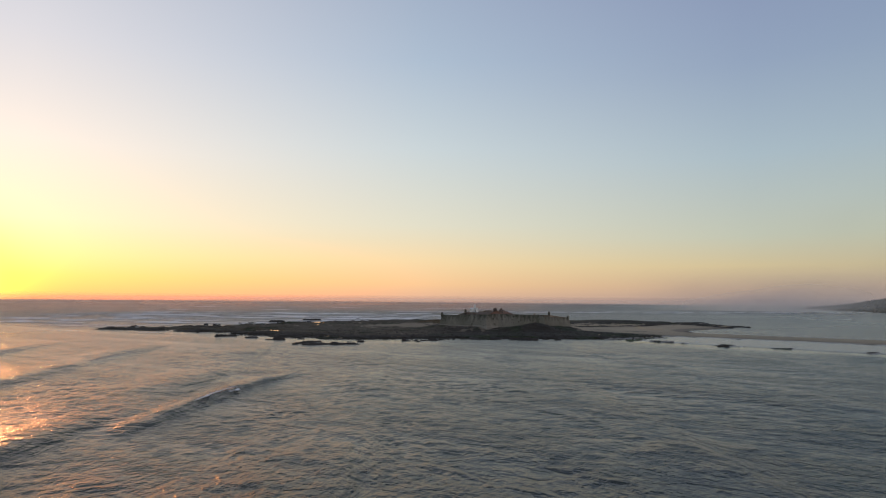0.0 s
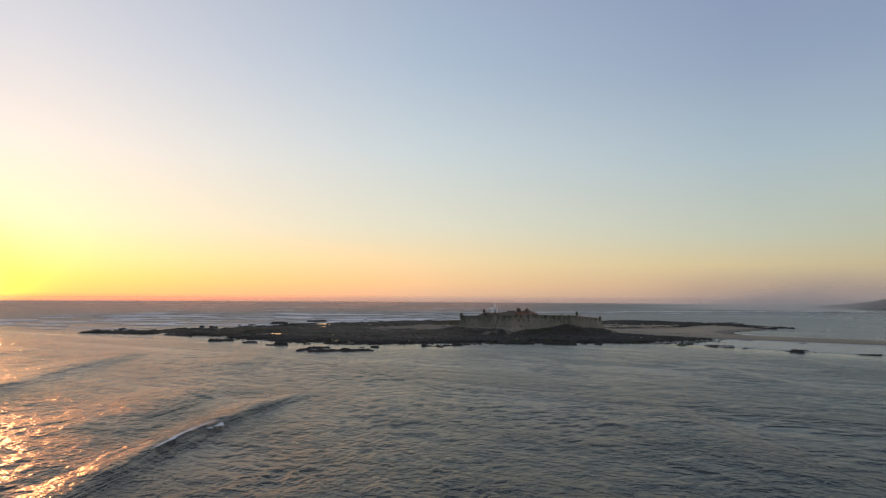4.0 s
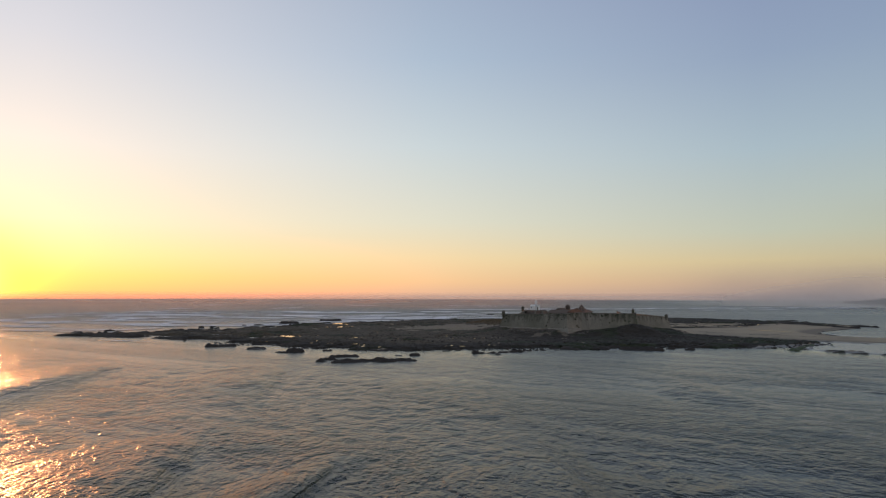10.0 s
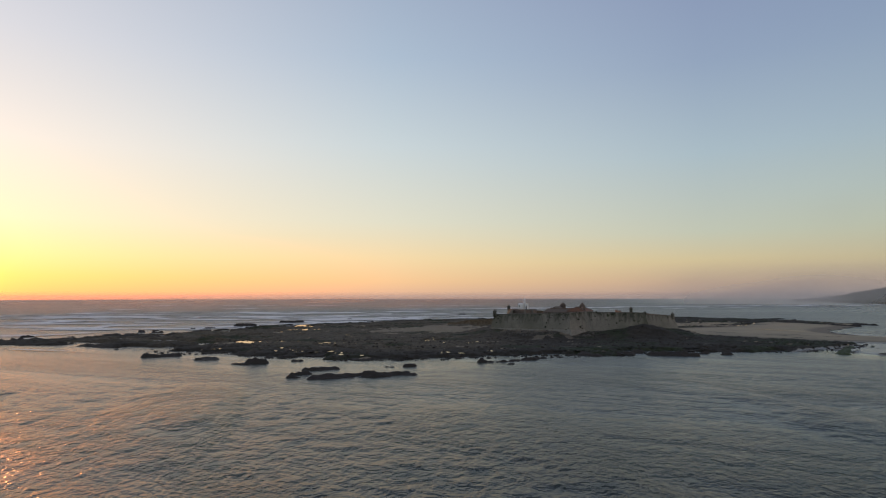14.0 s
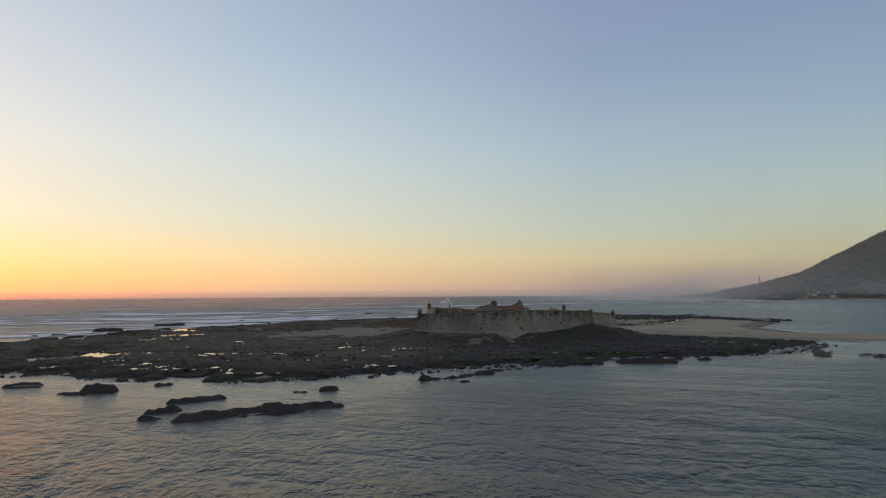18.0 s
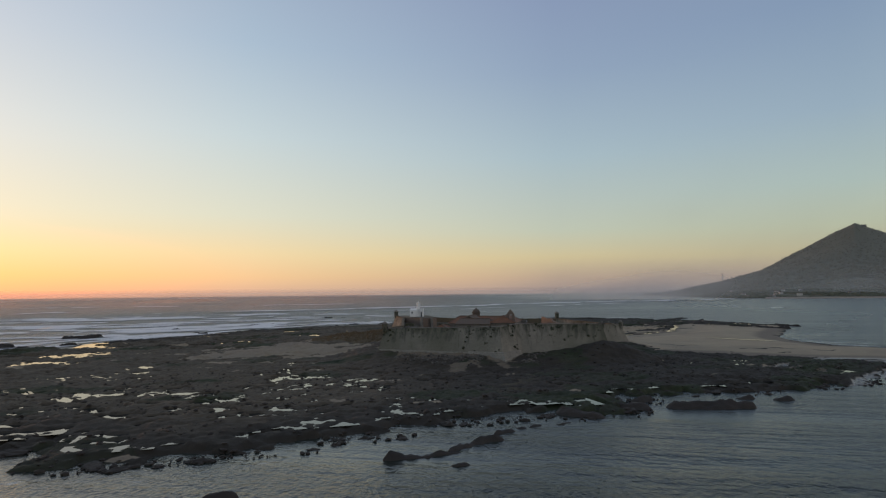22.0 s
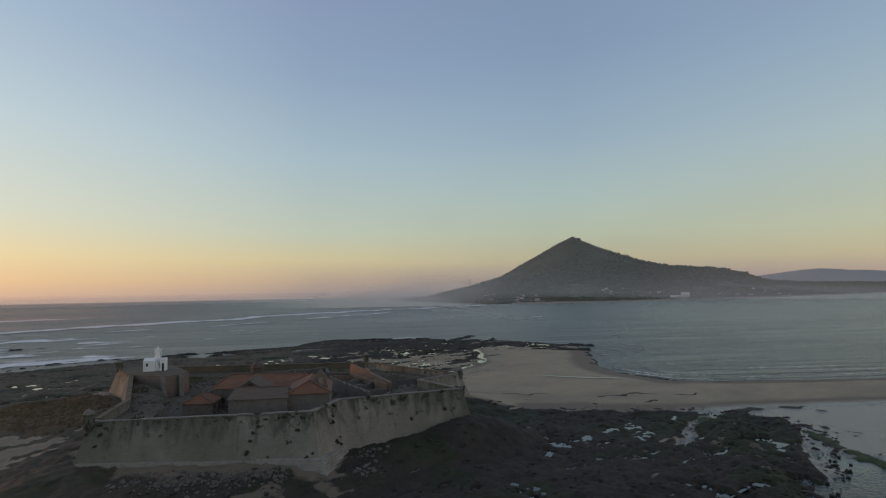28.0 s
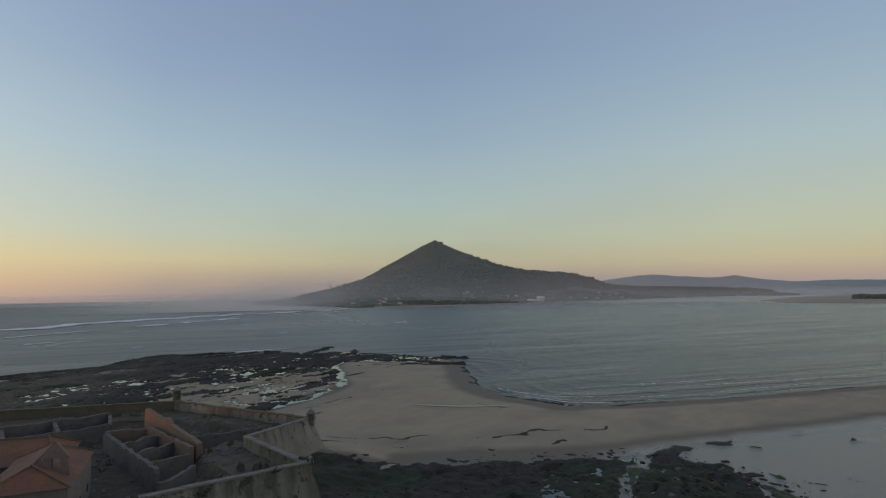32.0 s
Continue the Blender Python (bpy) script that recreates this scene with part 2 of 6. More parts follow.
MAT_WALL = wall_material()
MAT_WALL_PALE = surface("coping_granite", (0.203, 0.189, 0.165), (0.142, 0.132, 0.116), (0.088, 0.085, 0.070), 0.3, 1.5, 0.85, 0.06)
MAT_FOOTING = surface("limed_granite", (0.31, 0.295, 0.262), (0.24, 0.228, 0.2), (0.17, 0.163, 0.135), 0.3, 1.5, 0.88, 0.06)
MAT_WARM = surface("weathered_plaster", (0.21, 0.138, 0.096), (0.16, 0.117, 0.087), (0.1, 0.086, 0.07), 0.25, 1.2, 0.9, 0.06)
MAT_BROWN = surface("brown_plaster", (0.195, 0.146, 0.114), (0.157, 0.120, 0.098), (0.099, 0.085, 0.072), 0.25, 1.2, 0.9, 0.05)
MAT_PLASTER = surface("grey_plaster", (0.189, 0.165, 0.140), (0.140, 0.126, 0.109), (0.095, 0.087, 0.073), 0.25, 1.2, 0.9, 0.05)
MAT_TURRET = surface("turret_stone", (0.105, 0.082, 0.066), (0.088, 0.07, 0.058), (0.06, 0.052, 0.045), 0.3, 1.4, 0.9, 0.05)
MAT_TILE = surface("clay_tile", (0.21, 0.093, 0.048), (0.14, 0.076, 0.048), (0.085, 0.06, 0.045), 0.35, 2.4, 0.85, 0.08)
MAT_BROWN_TILE = surface("brown_tile", (0.135, 0.098, 0.072), (0.11, 0.086, 0.066), (0.07, 0.058, 0.047), 0.3, 2.2, 0.88, 0.08)
MAT_BANK = surface("earth_bank", (0.143, 0.108, 0.072), (0.102, 0.087, 0.057), (0.068, 0.069, 0.042), 0.3, 1.8, 0.95, 0.08)
MAT_RUIN = surface("ruin_stone", (0.138, 0.126, 0.113), (0.096, 0.091, 0.083), (0.061, 0.061, 0.048), 0.2, 1.1, 0.92, 0.1)
MAT_WHITE = surface("white_paint", (0.82, 0.82, 0.8), (0.76, 0.76, 0.74), (0.66, 0.65, 0.62), 0.6, 3.0, 0.6, 0.01)
MAT_DARK = surface("dark_opening", (0.03, 0.03, 0.03), (0.02, 0.02, 0.02), (0.05, 0.05, 0.05), 1.0, 3.0, 0.9, 0.01)
MAT_YARD = surface("yard_earth", (0.088, 0.07, 0.05), (0.058, 0.057, 0.034), (0.14, 0.118, 0.092), 0.15, 0.8, 0.95, 0.08)
MAT_ROCK = surface("wet_rock", (0.024, 0.020, 0.017), (0.037, 0.030, 0.025), (0.02, 0.021, 0.015), 0.15, 1.3, 0.85, 0.2)


def ground_material():
    m, n, l, p = material("islet_ground")
    pos = n.new("ShaderNodeNewGeometry").outputs["Position"]
    bed = n.new("ShaderNodeMapping")
    bed.inputs["Rotation"].default_value = (0, 0, radians(14))
    bed.inputs["Scale"].default_value = (0.45, 1.3, 1.0)
    l.new(pos, bed.inputs["Vector"])
    big, mid, fine = noise_node(n, l, 0.035, 4, 0.6, pos), noise_node(n, l, 0.22, 5, 0.7, bed.outputs[0]), noise_node(n, l, 1.3, 6, 0.75, bed.outputs[0])
    rock = mix_col(n, l, mid, (0.022, 0.019, 0.014), (0.04, 0.034, 0.025), 0.35, 0.7)
    rock = mix_col(n, l, fine, rock, (0.065, 0.054, 0.042), 0.58, 0.8)
    # dry inland rock, lightened further to carry the sunward haze in its colour
    ad = n.new("ShaderNodeAttribute")
    ad.attribute_name = "dry_hazed"
    upper = mix_col(n, l, mid, (0.088, 0.073, 0.049), (0.122, 0.1, 0.068), 0.35, 0.7)
    upper = mix_col(n, l, fine, upper, (0.04, 0.032, 0.025), 0.48, 0.68)
    rock = mix_col(n, l, ad.outputs["Fac"], rock, upper, 0.0, 1.0)
    weed = mix_col(n, l, mid, (0.016, 0.025, 0.009), (0.032, 0.043, 0.016), 0.4, 0.6)
    ag = n.new("ShaderNodeAttribute")
    ag.attribute_name = "green"
    gm_ = n.new("ShaderNodeMath")
    gm_.operation = "MULTIPLY"
    l.new(ag.outputs["Fac"], gm_.inputs[0])
    l.new(big, gm_.inputs[1])
    rock = mix_col(n, l, gm_.outputs[0], rock, weed, 0.25, 0.6)
    sand = mix_col(n, l, mid, (0.37, 0.306, 0.208), (0.315, 0.263, 0.182), 0.35, 0.65)
    sand = mix_col(n, l, big, sand, (0.27, 0.23, 0.166), 0.45, 0.65)
    grass = mix_col(n, l, mid, (0.125, 0.086, 0.046), (0.085, 0.068, 0.035), 0.35, 0.65)
    grass = mix_col(n, l, fine, grass, (0.06, 0.065, 0.03), 0.55, 0.75)

    def attr(key):
        a = n.new("ShaderNodeAttribute")
        a.attribute_name = key
        return a.outputs["Fac"]

    sand = mix_col(n, l, attr("damp"), sand, (0.19, 0.157, 0.117), 0.1, 0.9)
    col = mix_col(n, l, attr("sand"), rock, sand, 0.4, 0.6)
    col = mix_col(n, l, attr("grass"), col, grass, 0.4, 0.6)
    wet = attr("wet")
    col = mix_col(n, l, wet, col, (0.22, 0.21, 0.185), 0.3, 0.9)
    l.new(col, p.inputs["Base Color"])
    r = n.new("ShaderNodeMapRange")
    r.inputs["To Min"].default_value, r.inputs["To Max"].default_value = 0.82, 0.24
    l.new(wet, r.inputs["Value"])
    l.new(r.outputs[0], p.inputs["Roughness"])
    p.inputs["Specular IOR Level"].default_value = 0.32
    bump(n, l, p, noise_node(n, l, 1.6, 8, 0.8, pos), 0.6, 0.32)
    return m


def water_material(name, deep, rough, waves):
    """Water; waves: steepness of the chop that is finer than the mesh."""
    m, n, l, p = material(name)
    p.inputs["Base Color"].default_value = (*deep, 1)
    p.inputs["Roughness"].default_value = rough
    p.inputs["IOR"].default_value = 1.44 if waves else 1.33
    p.inputs["Specular IOR Level"].default_value = 0.5
    if waves:
        geo = n.new("ShaderNodeNewGeometry")
        mp = n.new("ShaderNodeMapping")
        mp.inputs["Rotation"].default_value = (0, 0, radians(-12))
        mp.inputs["Scale"].default_value = (1.3, 0.95, 1.0)
        l.new(geo.outputs["Position"], mp.inputs["Vector"])
        slick = n.new("ShaderNodeMapping")
        turned = n.new("ShaderNodeMapping")
        turned.inputs["Rotation"].default_value = (0, 0, radians(30))
        l.new(geo.outputs["Position"], turned.inputs["Vector"])
        slick.inputs["Scale"].default_value = (0.005, 0.035, 1.0)
        l.new(turned.outputs[0], slick.inputs["Vector"])
        calm = n.new("ShaderNodeMapRange")
        calm.inputs["From Min"].default_value, calm.inputs["From Max"].default_value = 0.35, 0.65
        calm.inputs["To Min"].default_value, calm.inputs["To Max"].default_value = 0.25, 1.35
        l.new(noise_node(n, l, 1.0, 5, 0.6, slick.outputs[0]), calm.inputs["Value"])
        lee = n.new("ShaderNodeAttribute")
        lee.attribute_name = "lee"
        still = n.new("ShaderNodeMath")
        still.operation = "MULTIPLY_ADD"
        still.inputs[1].default_value, still.inputs[2].default_value = -0.8, 1.0
        l.new(lee.outputs["Fac"], still.inputs[0])
        quiet = n.new("ShaderNodeMath")
        quiet.operation = "MULTIPLY"
        l.new(still.outputs[0], quiet.inputs[0])
        l.new(calm.outputs[0], quiet.inputs[1])
        height = None
        for scale, tall in ((0.3, 0.5), (0.85, 0.52), (2.0, 0.24), (4.6, 0.08)):
            t = n.new("ShaderNodeTexNoise")
            t.inputs["Scale"].default_value, t.inputs["Detail"].default_value, t.inputs["Distortion"].default_value = scale, 1.0, 0.4
            l.new(mp.outputs[0], t.inputs["Vector"])
            grow = n.new("ShaderNodeMath")
            grow.operation = "MULTIPLY_ADD"
            grow.inputs[1].default_value = tall * waves
            l.new(t.outputs["Fac"], grow.inputs[0])
            if height is not None:
                l.new(height, grow.inputs[2])
            height = grow.outputs[0]
        # low rollers running in to the beach, by their distance from it
        shore = n.new("ShaderNodeAttribute")
        shore.attribute_name = "shore"
        roll = n.new("ShaderNodeMath")
        roll.operation = "MULTIPLY_ADD"
        roll.inputs[1].default_value = 9.0
        l.new(noise_node(n, l, 0.02, 3, 0.6, geo.outputs["Position"]), roll.inputs[0])
        far_ = n.new("ShaderNodeMath")
        far_.operation = "MULTIPLY"
        far_.inputs[1].default_value = 0.48
        l.new(shore.outputs["Fac"], far_.inputs[0])
        l.new(far_.outputs[0], roll.inputs[2])
        sine = n.new("ShaderNodeMath")
        sine.operation = "SINE"
        l.new(roll.outputs[0], sine.inputs[0])
        peak = n.new("ShaderNodeMapRange")
        peak.interpolation_type = "SMOOTHSTEP"
        peak.inputs["From Min"].default_value, peak.inputs["From Max"].default_value, peak.inputs["To Max"].default_value = 0.1, 1.0, 0.75
        l.new(sine.outputs[0], peak.inputs["Value"])
        inshore = n.new("ShaderNodeMapRange")
        inshore.inputs["From Min"].default_value, inshore.inputs["From Max"].default_value = 85.0, 8.0
        l.new(shore.outputs["Fac"], inshore.inputs["Value"])
        rollers = n.new("ShaderNodeMath")
        rollers.operation = "MULTIPLY"
        l.new(peak.outputs[0], rollers.inputs[0])
        l.new(inshore.outputs[0], rollers.inputs[1])
        both = n.new("ShaderNodeMath")
        both.operation = "ADD"
        l.new(height, both.inputs[0])
        l.new(rollers.outputs[0], both.inputs[1])
        height = both.outputs[0]
        lift = n.new("ShaderNodeMath")
        lift.operation = "MULTIPLY"
        l.new(height, lift.inputs[0])
        l.new(quiet.outputs[0], lift.inputs[1])
        bump(n, l, p, lift.outputs[0], 1.0, 1.0)
        ruffle = n.new("ShaderNodeAttribute")
        ruffle.attribute_name = "ruffle"
        spread = n.new("ShaderNodeMapRange")
        spread.inputs["To Min"].default_value, spread.inputs["To Max"].default_value = rough, rough + 0.16
        l.new(ruffle.outputs["Fac"], spread.inputs["Value"])
        smooth = n.new("ShaderNodeMath")
        smooth.operation = "MULTIPLY_ADD"
        smooth.inputs[1].default_value = -0.13
        l.new(lee.outputs["Fac"], smooth.inputs[0])
        l.new(spread.outputs[0], smooth.inputs[2])
        l.new(smooth.outputs[0], p.inputs["Roughness"])
    return m


MAT_GROUND = ground_material()
MAT_SEA = water_material("sea_water", (0.022, 0.03, 0.025), 0.27, 0.87)
MAT_POOL = water_material("pool_water", (0.02, 0.025, 0.025), 0.03, 0)


# ---------------------------------------------------------------- mesh helpers
def grid_mesh(name, X, Y, Z, mat, masks=(), wrap=False):
    r, c = X.shape
    me = bpy.data.meshes.new(name)
    verts = np.stack([X, Y, Z], -1).reshape(-1, 3)
    i = np.arange(r * c).reshape(r, c)
    if wrap:
        i = np.concatenate([i, i[:, :1]], 1)
    q = np.stack([i[:-1, :-1], i[:-1, 1:], i[1:, 1:], i[1:, :-1]], -1).reshape(-1, 4)
    me.vertices.add(len(verts))
    me.vertices.foreach_set("co", verts.astype(np.float32).ravel())
    me.loops.add(q.size)
    me.loops.foreach_set("vertex_index", q.astype(np.int32).ravel())
    me.polygons.add(len(q))
    me.polygons.foreach_set("loop_start", np.arange(0, q.size, 4, dtype=np.int32))
    me.polygons.foreach_set("use_smooth", np.ones(len(q), bool))
    for key, values in masks:
        me.attributes.new(key, "FLOAT", "POINT").data.foreach_set("value", values.astype(np.float32).ravel())
    me.update(calc_edges=True)
    me.validate()
    me.materials.append(mat)
    return new(name, me)


def part(name, bm, mat, parent=None, label="", smooth=False):
    me = bpy.data.meshes.new(name)
    bmesh.ops.recalc_face_normals(bm, faces=bm.faces)
    if smooth:
        for f in bm.faces:
            f.smooth = True
    bm.to_mesh(me)
    bm.free()
    me.materials.append(mat)
    ob = new(name, me)
    if parent is not None:
        ob.parent = parent
    if label:
        ob["label"] = label
    return ob


def box(bm, x0, x1, y0, y1, z0, z1, m=None):
    vs = bmesh.ops.create_cube(bm, size=1.0)["verts"]
    for v in vs:
        v.co = Vector(((x0 + x1) / 2 + v.co.x * (x1 - x0), (y0 + y1) / 2 + v.co.y * (y1 - y0), (z0 + z1) / 2 + v.co.z * (z1 - z0)))
        if m is not None:
            v.co = m @ v.co
    return vs


def lathe(bm, profile, seg=12, m=None):
    rings = []
    for r, z in profile:
        ring = []
        for k in range(seg):
            co = Vector((r * math.cos(2 * math.pi * k / seg), r * math.sin(2 * math.pi * k / seg), z))
            ring.append(bm.verts.new(m @ co if m is not None else co))
        rings.append(ring)
    for a, b in zip(rings, rings[1:]):
        for k in range(seg):
            bm.faces.new((a[k], a[(k + 1) % seg], b[(k + 1) % seg], b[k]))
    bm.faces.new(rings[0][::-1])
    bm.faces.new(rings[-1])


# ---------------------------------------------------------------- plan
ROCK = [(-258, 433), (-235, 428), (-204, 422), (-156, 400), (-136, 381), (-117, 385), (-101, 370), (-93, 366), (-77, 368), (-74, 360), (-59, 354), (-43, 357),
        (-27, 359), (-15, 365), (9, 368), (21, 363), (31, 364), (42, 374), (60, 375), (87, 373), (113, 377), (135, 384), (150, 395), (152, 412), (122, 445),
        (112, 464), (125, 490), (150, 505), (195, 520), (240, 548), (275, 552), (290, 566), (284, 610), (283, 660), (262, 695), (232, 726), (200, 740), (157, 712), (119, 716), (52, 722), (13, 716), (-46, 665),
        (-90, 627), (-113, 607), (-148, 575), (-190, 520), (-232, 462), (-258, 444)]
SAND = [(88, 486), (104, 466), (122, 443), (148, 417), (178, 398), (215, 371), (330, 285), (520, 140), (760, 20), (800, 110), (560, 200), (380, 310),
        (297, 370), (272, 390), (240, 413), (205, 441), (195, 455), (198, 480), (211, 500), (266, 545), (256, 578), (240, 606), (222, 596), (206, 574), (182, 548), (152, 534), (126, 530), (106, 522), (94, 512)]
WET = [(150, 418), (133, 400), (121, 384), (124, 362), (142, 342), (190, 298), (320, 205), (430, 205), (215, 373), (178, 400)]
FORT = [(0, 469), (33, 441), (42, 446), (71, 440), (80, 467), (101, 474), (93, 515), (58, 548), (21.5, 552), (20, 529), (12, 496)]


def shelf_distance(x, y):
    """Distance inland from the ragged edge of the rock shelf."""
    wx = x + 6 * fbm(x / 18, y / 18, 4, 5) + 3.6 * fbm(x / 5, y / 5, 3, 6)
    wy = y + 6 * fbm(x / 18, y / 18, 4, 9) + 3.6 * fbm(x / 5, y / 5, 3, 7)
    return inside_distance(wx, wy, ROCK)


CHANNELS = [[(152, 417), (142, 414), (134, 413.5), (122, 411), (113, 407), (104, 404.5)], [(152, 398), (145, 393), (135, 388), (125.5, 385), (112, 378), (102, 373)]]


def channel_distance(x, y):
    """Distance from the wet sandy gullies that cut the weedy east end of the shelf."""
    d = np.full(x.shape, 1e9)
    for line in CHANNELS:
        for (ax, ay), (bx, by) in zip(line, line[1:]):
            ex, ey = bx - ax, by - ay
            k = np.clip(((x - ax) * ex + (y - ay) * ey) / (ex * ex + ey * ey), 0, 1)
            d = np.minimum(d, np.hypot(x - ax - k * ex, y - ay - k * ey))
    return d


def ground_height(x, y):
    d = shelf_distance(x, y)
    f = inside_distance(x, y, FORT)
    crag = 1 - 2 * np.abs(fbm(x / 6.5, y / 4.5, 4, 30))
    rough = 0.4 * fbm(x / 16, y / 12, 4, 20) + 0.36 * crag - 0.1 + 0.3 * (1 - 2 * np.abs(fbm(x / 2.3, y / 1.9, 3, 33))) - 0.1
    west = np.exp(-(((x + 64) / 50) ** 2 + ((y - 408) / 26) ** 2)) - 0.5 * np.exp(-(((x - 12) / 34) ** 2 + ((y - 392) / 24) ** 2)) + 0.6 * np.exp(-(((x + 55) / 75) ** 2 + ((y - 565) / 50) ** 2)) - 0.4 * np.exp(-(((x - 95) / 46) ** 2 + ((y - 395) / 26) ** 2)) + 0.85 * np.exp(-(((x - 175) / 62) ** 2 + ((y - 596) / 54) ** 2))
    basin = 0.8 * fbm(x / 7.0, y / 4.0, 4, 41) + 0.66 * fbm(x / 2.4, y / 1.5, 3, 43) + 0.35 * fbm(x / 30, y / 15, 3, 48)
    hollow = step(0.43, 0.5, basin + 0.26 * west) * step(2, 7, d) * step(-14, -24, f)
    rock = -1.9 + step(-5, 7, d) * (2.85 + rough * (0.75 + 0.3 * step(3, 14, d))) - 0.75 * hollow + 0.45 * step(0.1, 0.5, fbm(x / 30, y / 22, 3, 47)) * step(4, 20, d) * step(640, 600, y) * (1 - hollow)
    outer = np.maximum(step(-80, -150, x), step(20, -40, x) * step(470, 540, y + 0.35 * x))
    rock = rock + 0.2 * np.exp(-(((x - 95) / 46) ** 2 + ((y - 393) / 24) ** 2)) * step(2, 8, d)
    rock = rock - 1.9 * step(0.0, 0.16, fbm(x / 5.5, y / 3.6, 3, 251)) * np.exp(-(((d - 2) / 6) ** 2)) * step(400, 388, y) * (0.55 + 0.45 * step(0, 25, x))
    rock = rock - 1.7 * step(-95, -150, x) * step(0.02, 0.25, fbm(x / 15, y / 8, 4, 215)) * step(-4, 4, d)
    rock = rock + outer * (1.5 * np.maximum(fbm(x / 9, y / 6, 4, 211), 0) + 0.7 * fbm(x / 24, y / 13, 3, 213)) * step(-4, 6, d)
    rock = rock - 0.5 * step(-110, -190, x) - 0.35 * step(650, 690, y)
    fringe = np.maximum(step(20, -40, x) * step(440, 500, y + 0.35 * x), step(620, 660, y)) * np.exp(-((np.maximum(d - 12, 0) / 22) ** 2))
    rock = rock - (2.4 + 0.3 * outer) * step(0.03, 0.16, fbm(x / 42 + y / 80, y / 17, 4, 217)) * fringe
    rock = rock + (0.2 * vnoise(x / 1.7, y / 1.25, 35) + 0.13 * vnoise(x / 0.8, y / 0.7, 36)) * step(-3, 3, d) * (1 - 0.7 * hollow)
    s = inside_distance(x + 3 * fbm(x / 25, y / 25, 3, 50), y + 3 * fbm(x / 25, y / 25, 3, 60), SAND)
    sand_h = -1.5 + 1.75 * step(-9, 3, s) + 1.5 * step(2, 28, s) + 0.12 * fbm(x / 12, y / 12, 3, 44)
    sand_h = np.maximum(sand_h, -3 + (3.78 + 0.1 * fbm(x / 6, y / 6, 3, 45)) * step(-12, -5, s) * step(3, 10, d))
    w = inside_distance(x, y, WET)
    wet_h = -1.2 + 1.46 * step(-8, 6, w) + 0.07 * fbm(x / 9, y / 9, 3, 70)
    mound = 3.0 * step(-22, -2, f + 3 * fbm(x / 9, y / 9, 3, 80)) + 0.7 * np.exp(-(((x - 20) / 12) ** 2 + ((y - 438) / 9) ** 2)) - 1.5 * np.exp(-(((x - 34) / 8) ** 2 + ((y - 435) / 8) ** 2)) + 3.6 * np.exp(-(((x - 69) / 13) ** 2 + ((y - 434) / 7) ** 2)) * step(0, -6, f - 3)
    dune = 4.6 * np.exp(-(((x + 1) / 20) ** 2 + ((y - 532) / 30) ** 2)) + 1.2 * np.exp(-(((x + 35) / 30) ** 2 + ((y - 510) / 26) ** 2))
    shore = s + 5 * fbm(x / 7, y / 7, 4, 92)
    bare = step(-2, 5, shore)
    outcrop = step(0.3, 0.5, fbm(x / 22, y / 5, 3, 64)) * step(540, 580, y)
    land = np.maximum(sand_h + 0.35 * outcrop * rough, rock * (1 - bare) - 2.5 * bare)
    weed = step(0.12, 0.3, fbm(x / 10, y / 5, 3, 72) - 0.6 * step(0, 16, w)) * step(-10, 0, w)
    land = np.maximum(land, wet_h + weed * (0.3 + 0.25 * crag))
    gully = step(2.4, 1.0, channel_distance(x, y) + 2.0 * fbm(x / 4, y / 4, 3, 231) + 0.02 * np.maximum(120 - x, 0))
    land = land * (1 - gully) + np.minimum(land, 0.3) * gully
    h = land + mound + dune * step(0, 20, d)
    hollow_sand = step(0.3, 0.56, 0.85 * np.exp(-(((x + 34) / 38) ** 2 + ((y - 502) / 26) ** 2)) + 0.35 * fbm(x / 8, y / 8, 4, 95) + 0.6 * fbm(x / 20 + y / 40, y / 4.0, 4, 94))
    apron = step(-13, -6, f + 5 * fbm(x / 6, y / 6, 4, 96)) * step(50, 38, x) * 0.95 * step(0.2, 0.55, np.exp(-(((x - 18) / 20) ** 2)) + 0.4 * fbm(x / 5, y / 5, 3, 98))
    apron = np.maximum(apron, 0.9 * step(0.34, 0.62, 0.75 * np.exp(-(((x - 19) / 13) ** 2 + ((y - 430) / 10) ** 2)) + 0.6 * fbm(x / 5, y / 3.5, 4, 253)))
    sand_mask = np.clip(np.maximum(step(-1, 3, shore) * (1 - 0.9 * outcrop), np.maximum(hollow_sand, 0.55 * apron)), 0, 1)
    wrack = step(-0.1, 0.15, fbm(x / 9, y / 9, 4, 121) + 0.3 * fbm(x / 2, y / 2, 2, 125)) * (np.exp(-(((s + 3 * fbm(x / 20, y / 20, 3, 122) + 3.5 * fbm(x / 6, y / 6, 3, 126) - 13) / 0.9) ** 2)) + np.exp(-(((s + 4 * fbm(x / 26, y / 26, 3, 123) + 3.5 * fbm(x / 7, y / 7, 3, 127) - 21) / 0.7) ** 2)))
    sand_mask = sand_mask * (1 - 0.75 * np.clip(wrack, 0, 1) * step(200, 170, x))
    northern = step(0.1, 0.32, fbm(x / 16, y / 7, 4, 131) + 0.55 * np.exp(-(((x - 150) / 60) ** 2 + ((y - 556) / 26) ** 2)) - 0.1) * step(525, 545, y) * step(100, 125, x) * step(660, 610, y)
    pocket = step(0.36, 0.46, fbm(x / 2.6, y / 1.9, 4, 241) + 0.14 * np.exp(-(((x - 112) / 30) ** 2 + ((y - 396) / 22) ** 2))) * step(60, 78, x) * step(440, 425, y) * step(3, 8, d)
    strip = 0.58 * step(-19, -9, f + 6 * fbm(x / 8, y / 8, 4, 255)) * step(512, 530, y) * step(150, 110, x)
    h = h - 0.25 * pocket
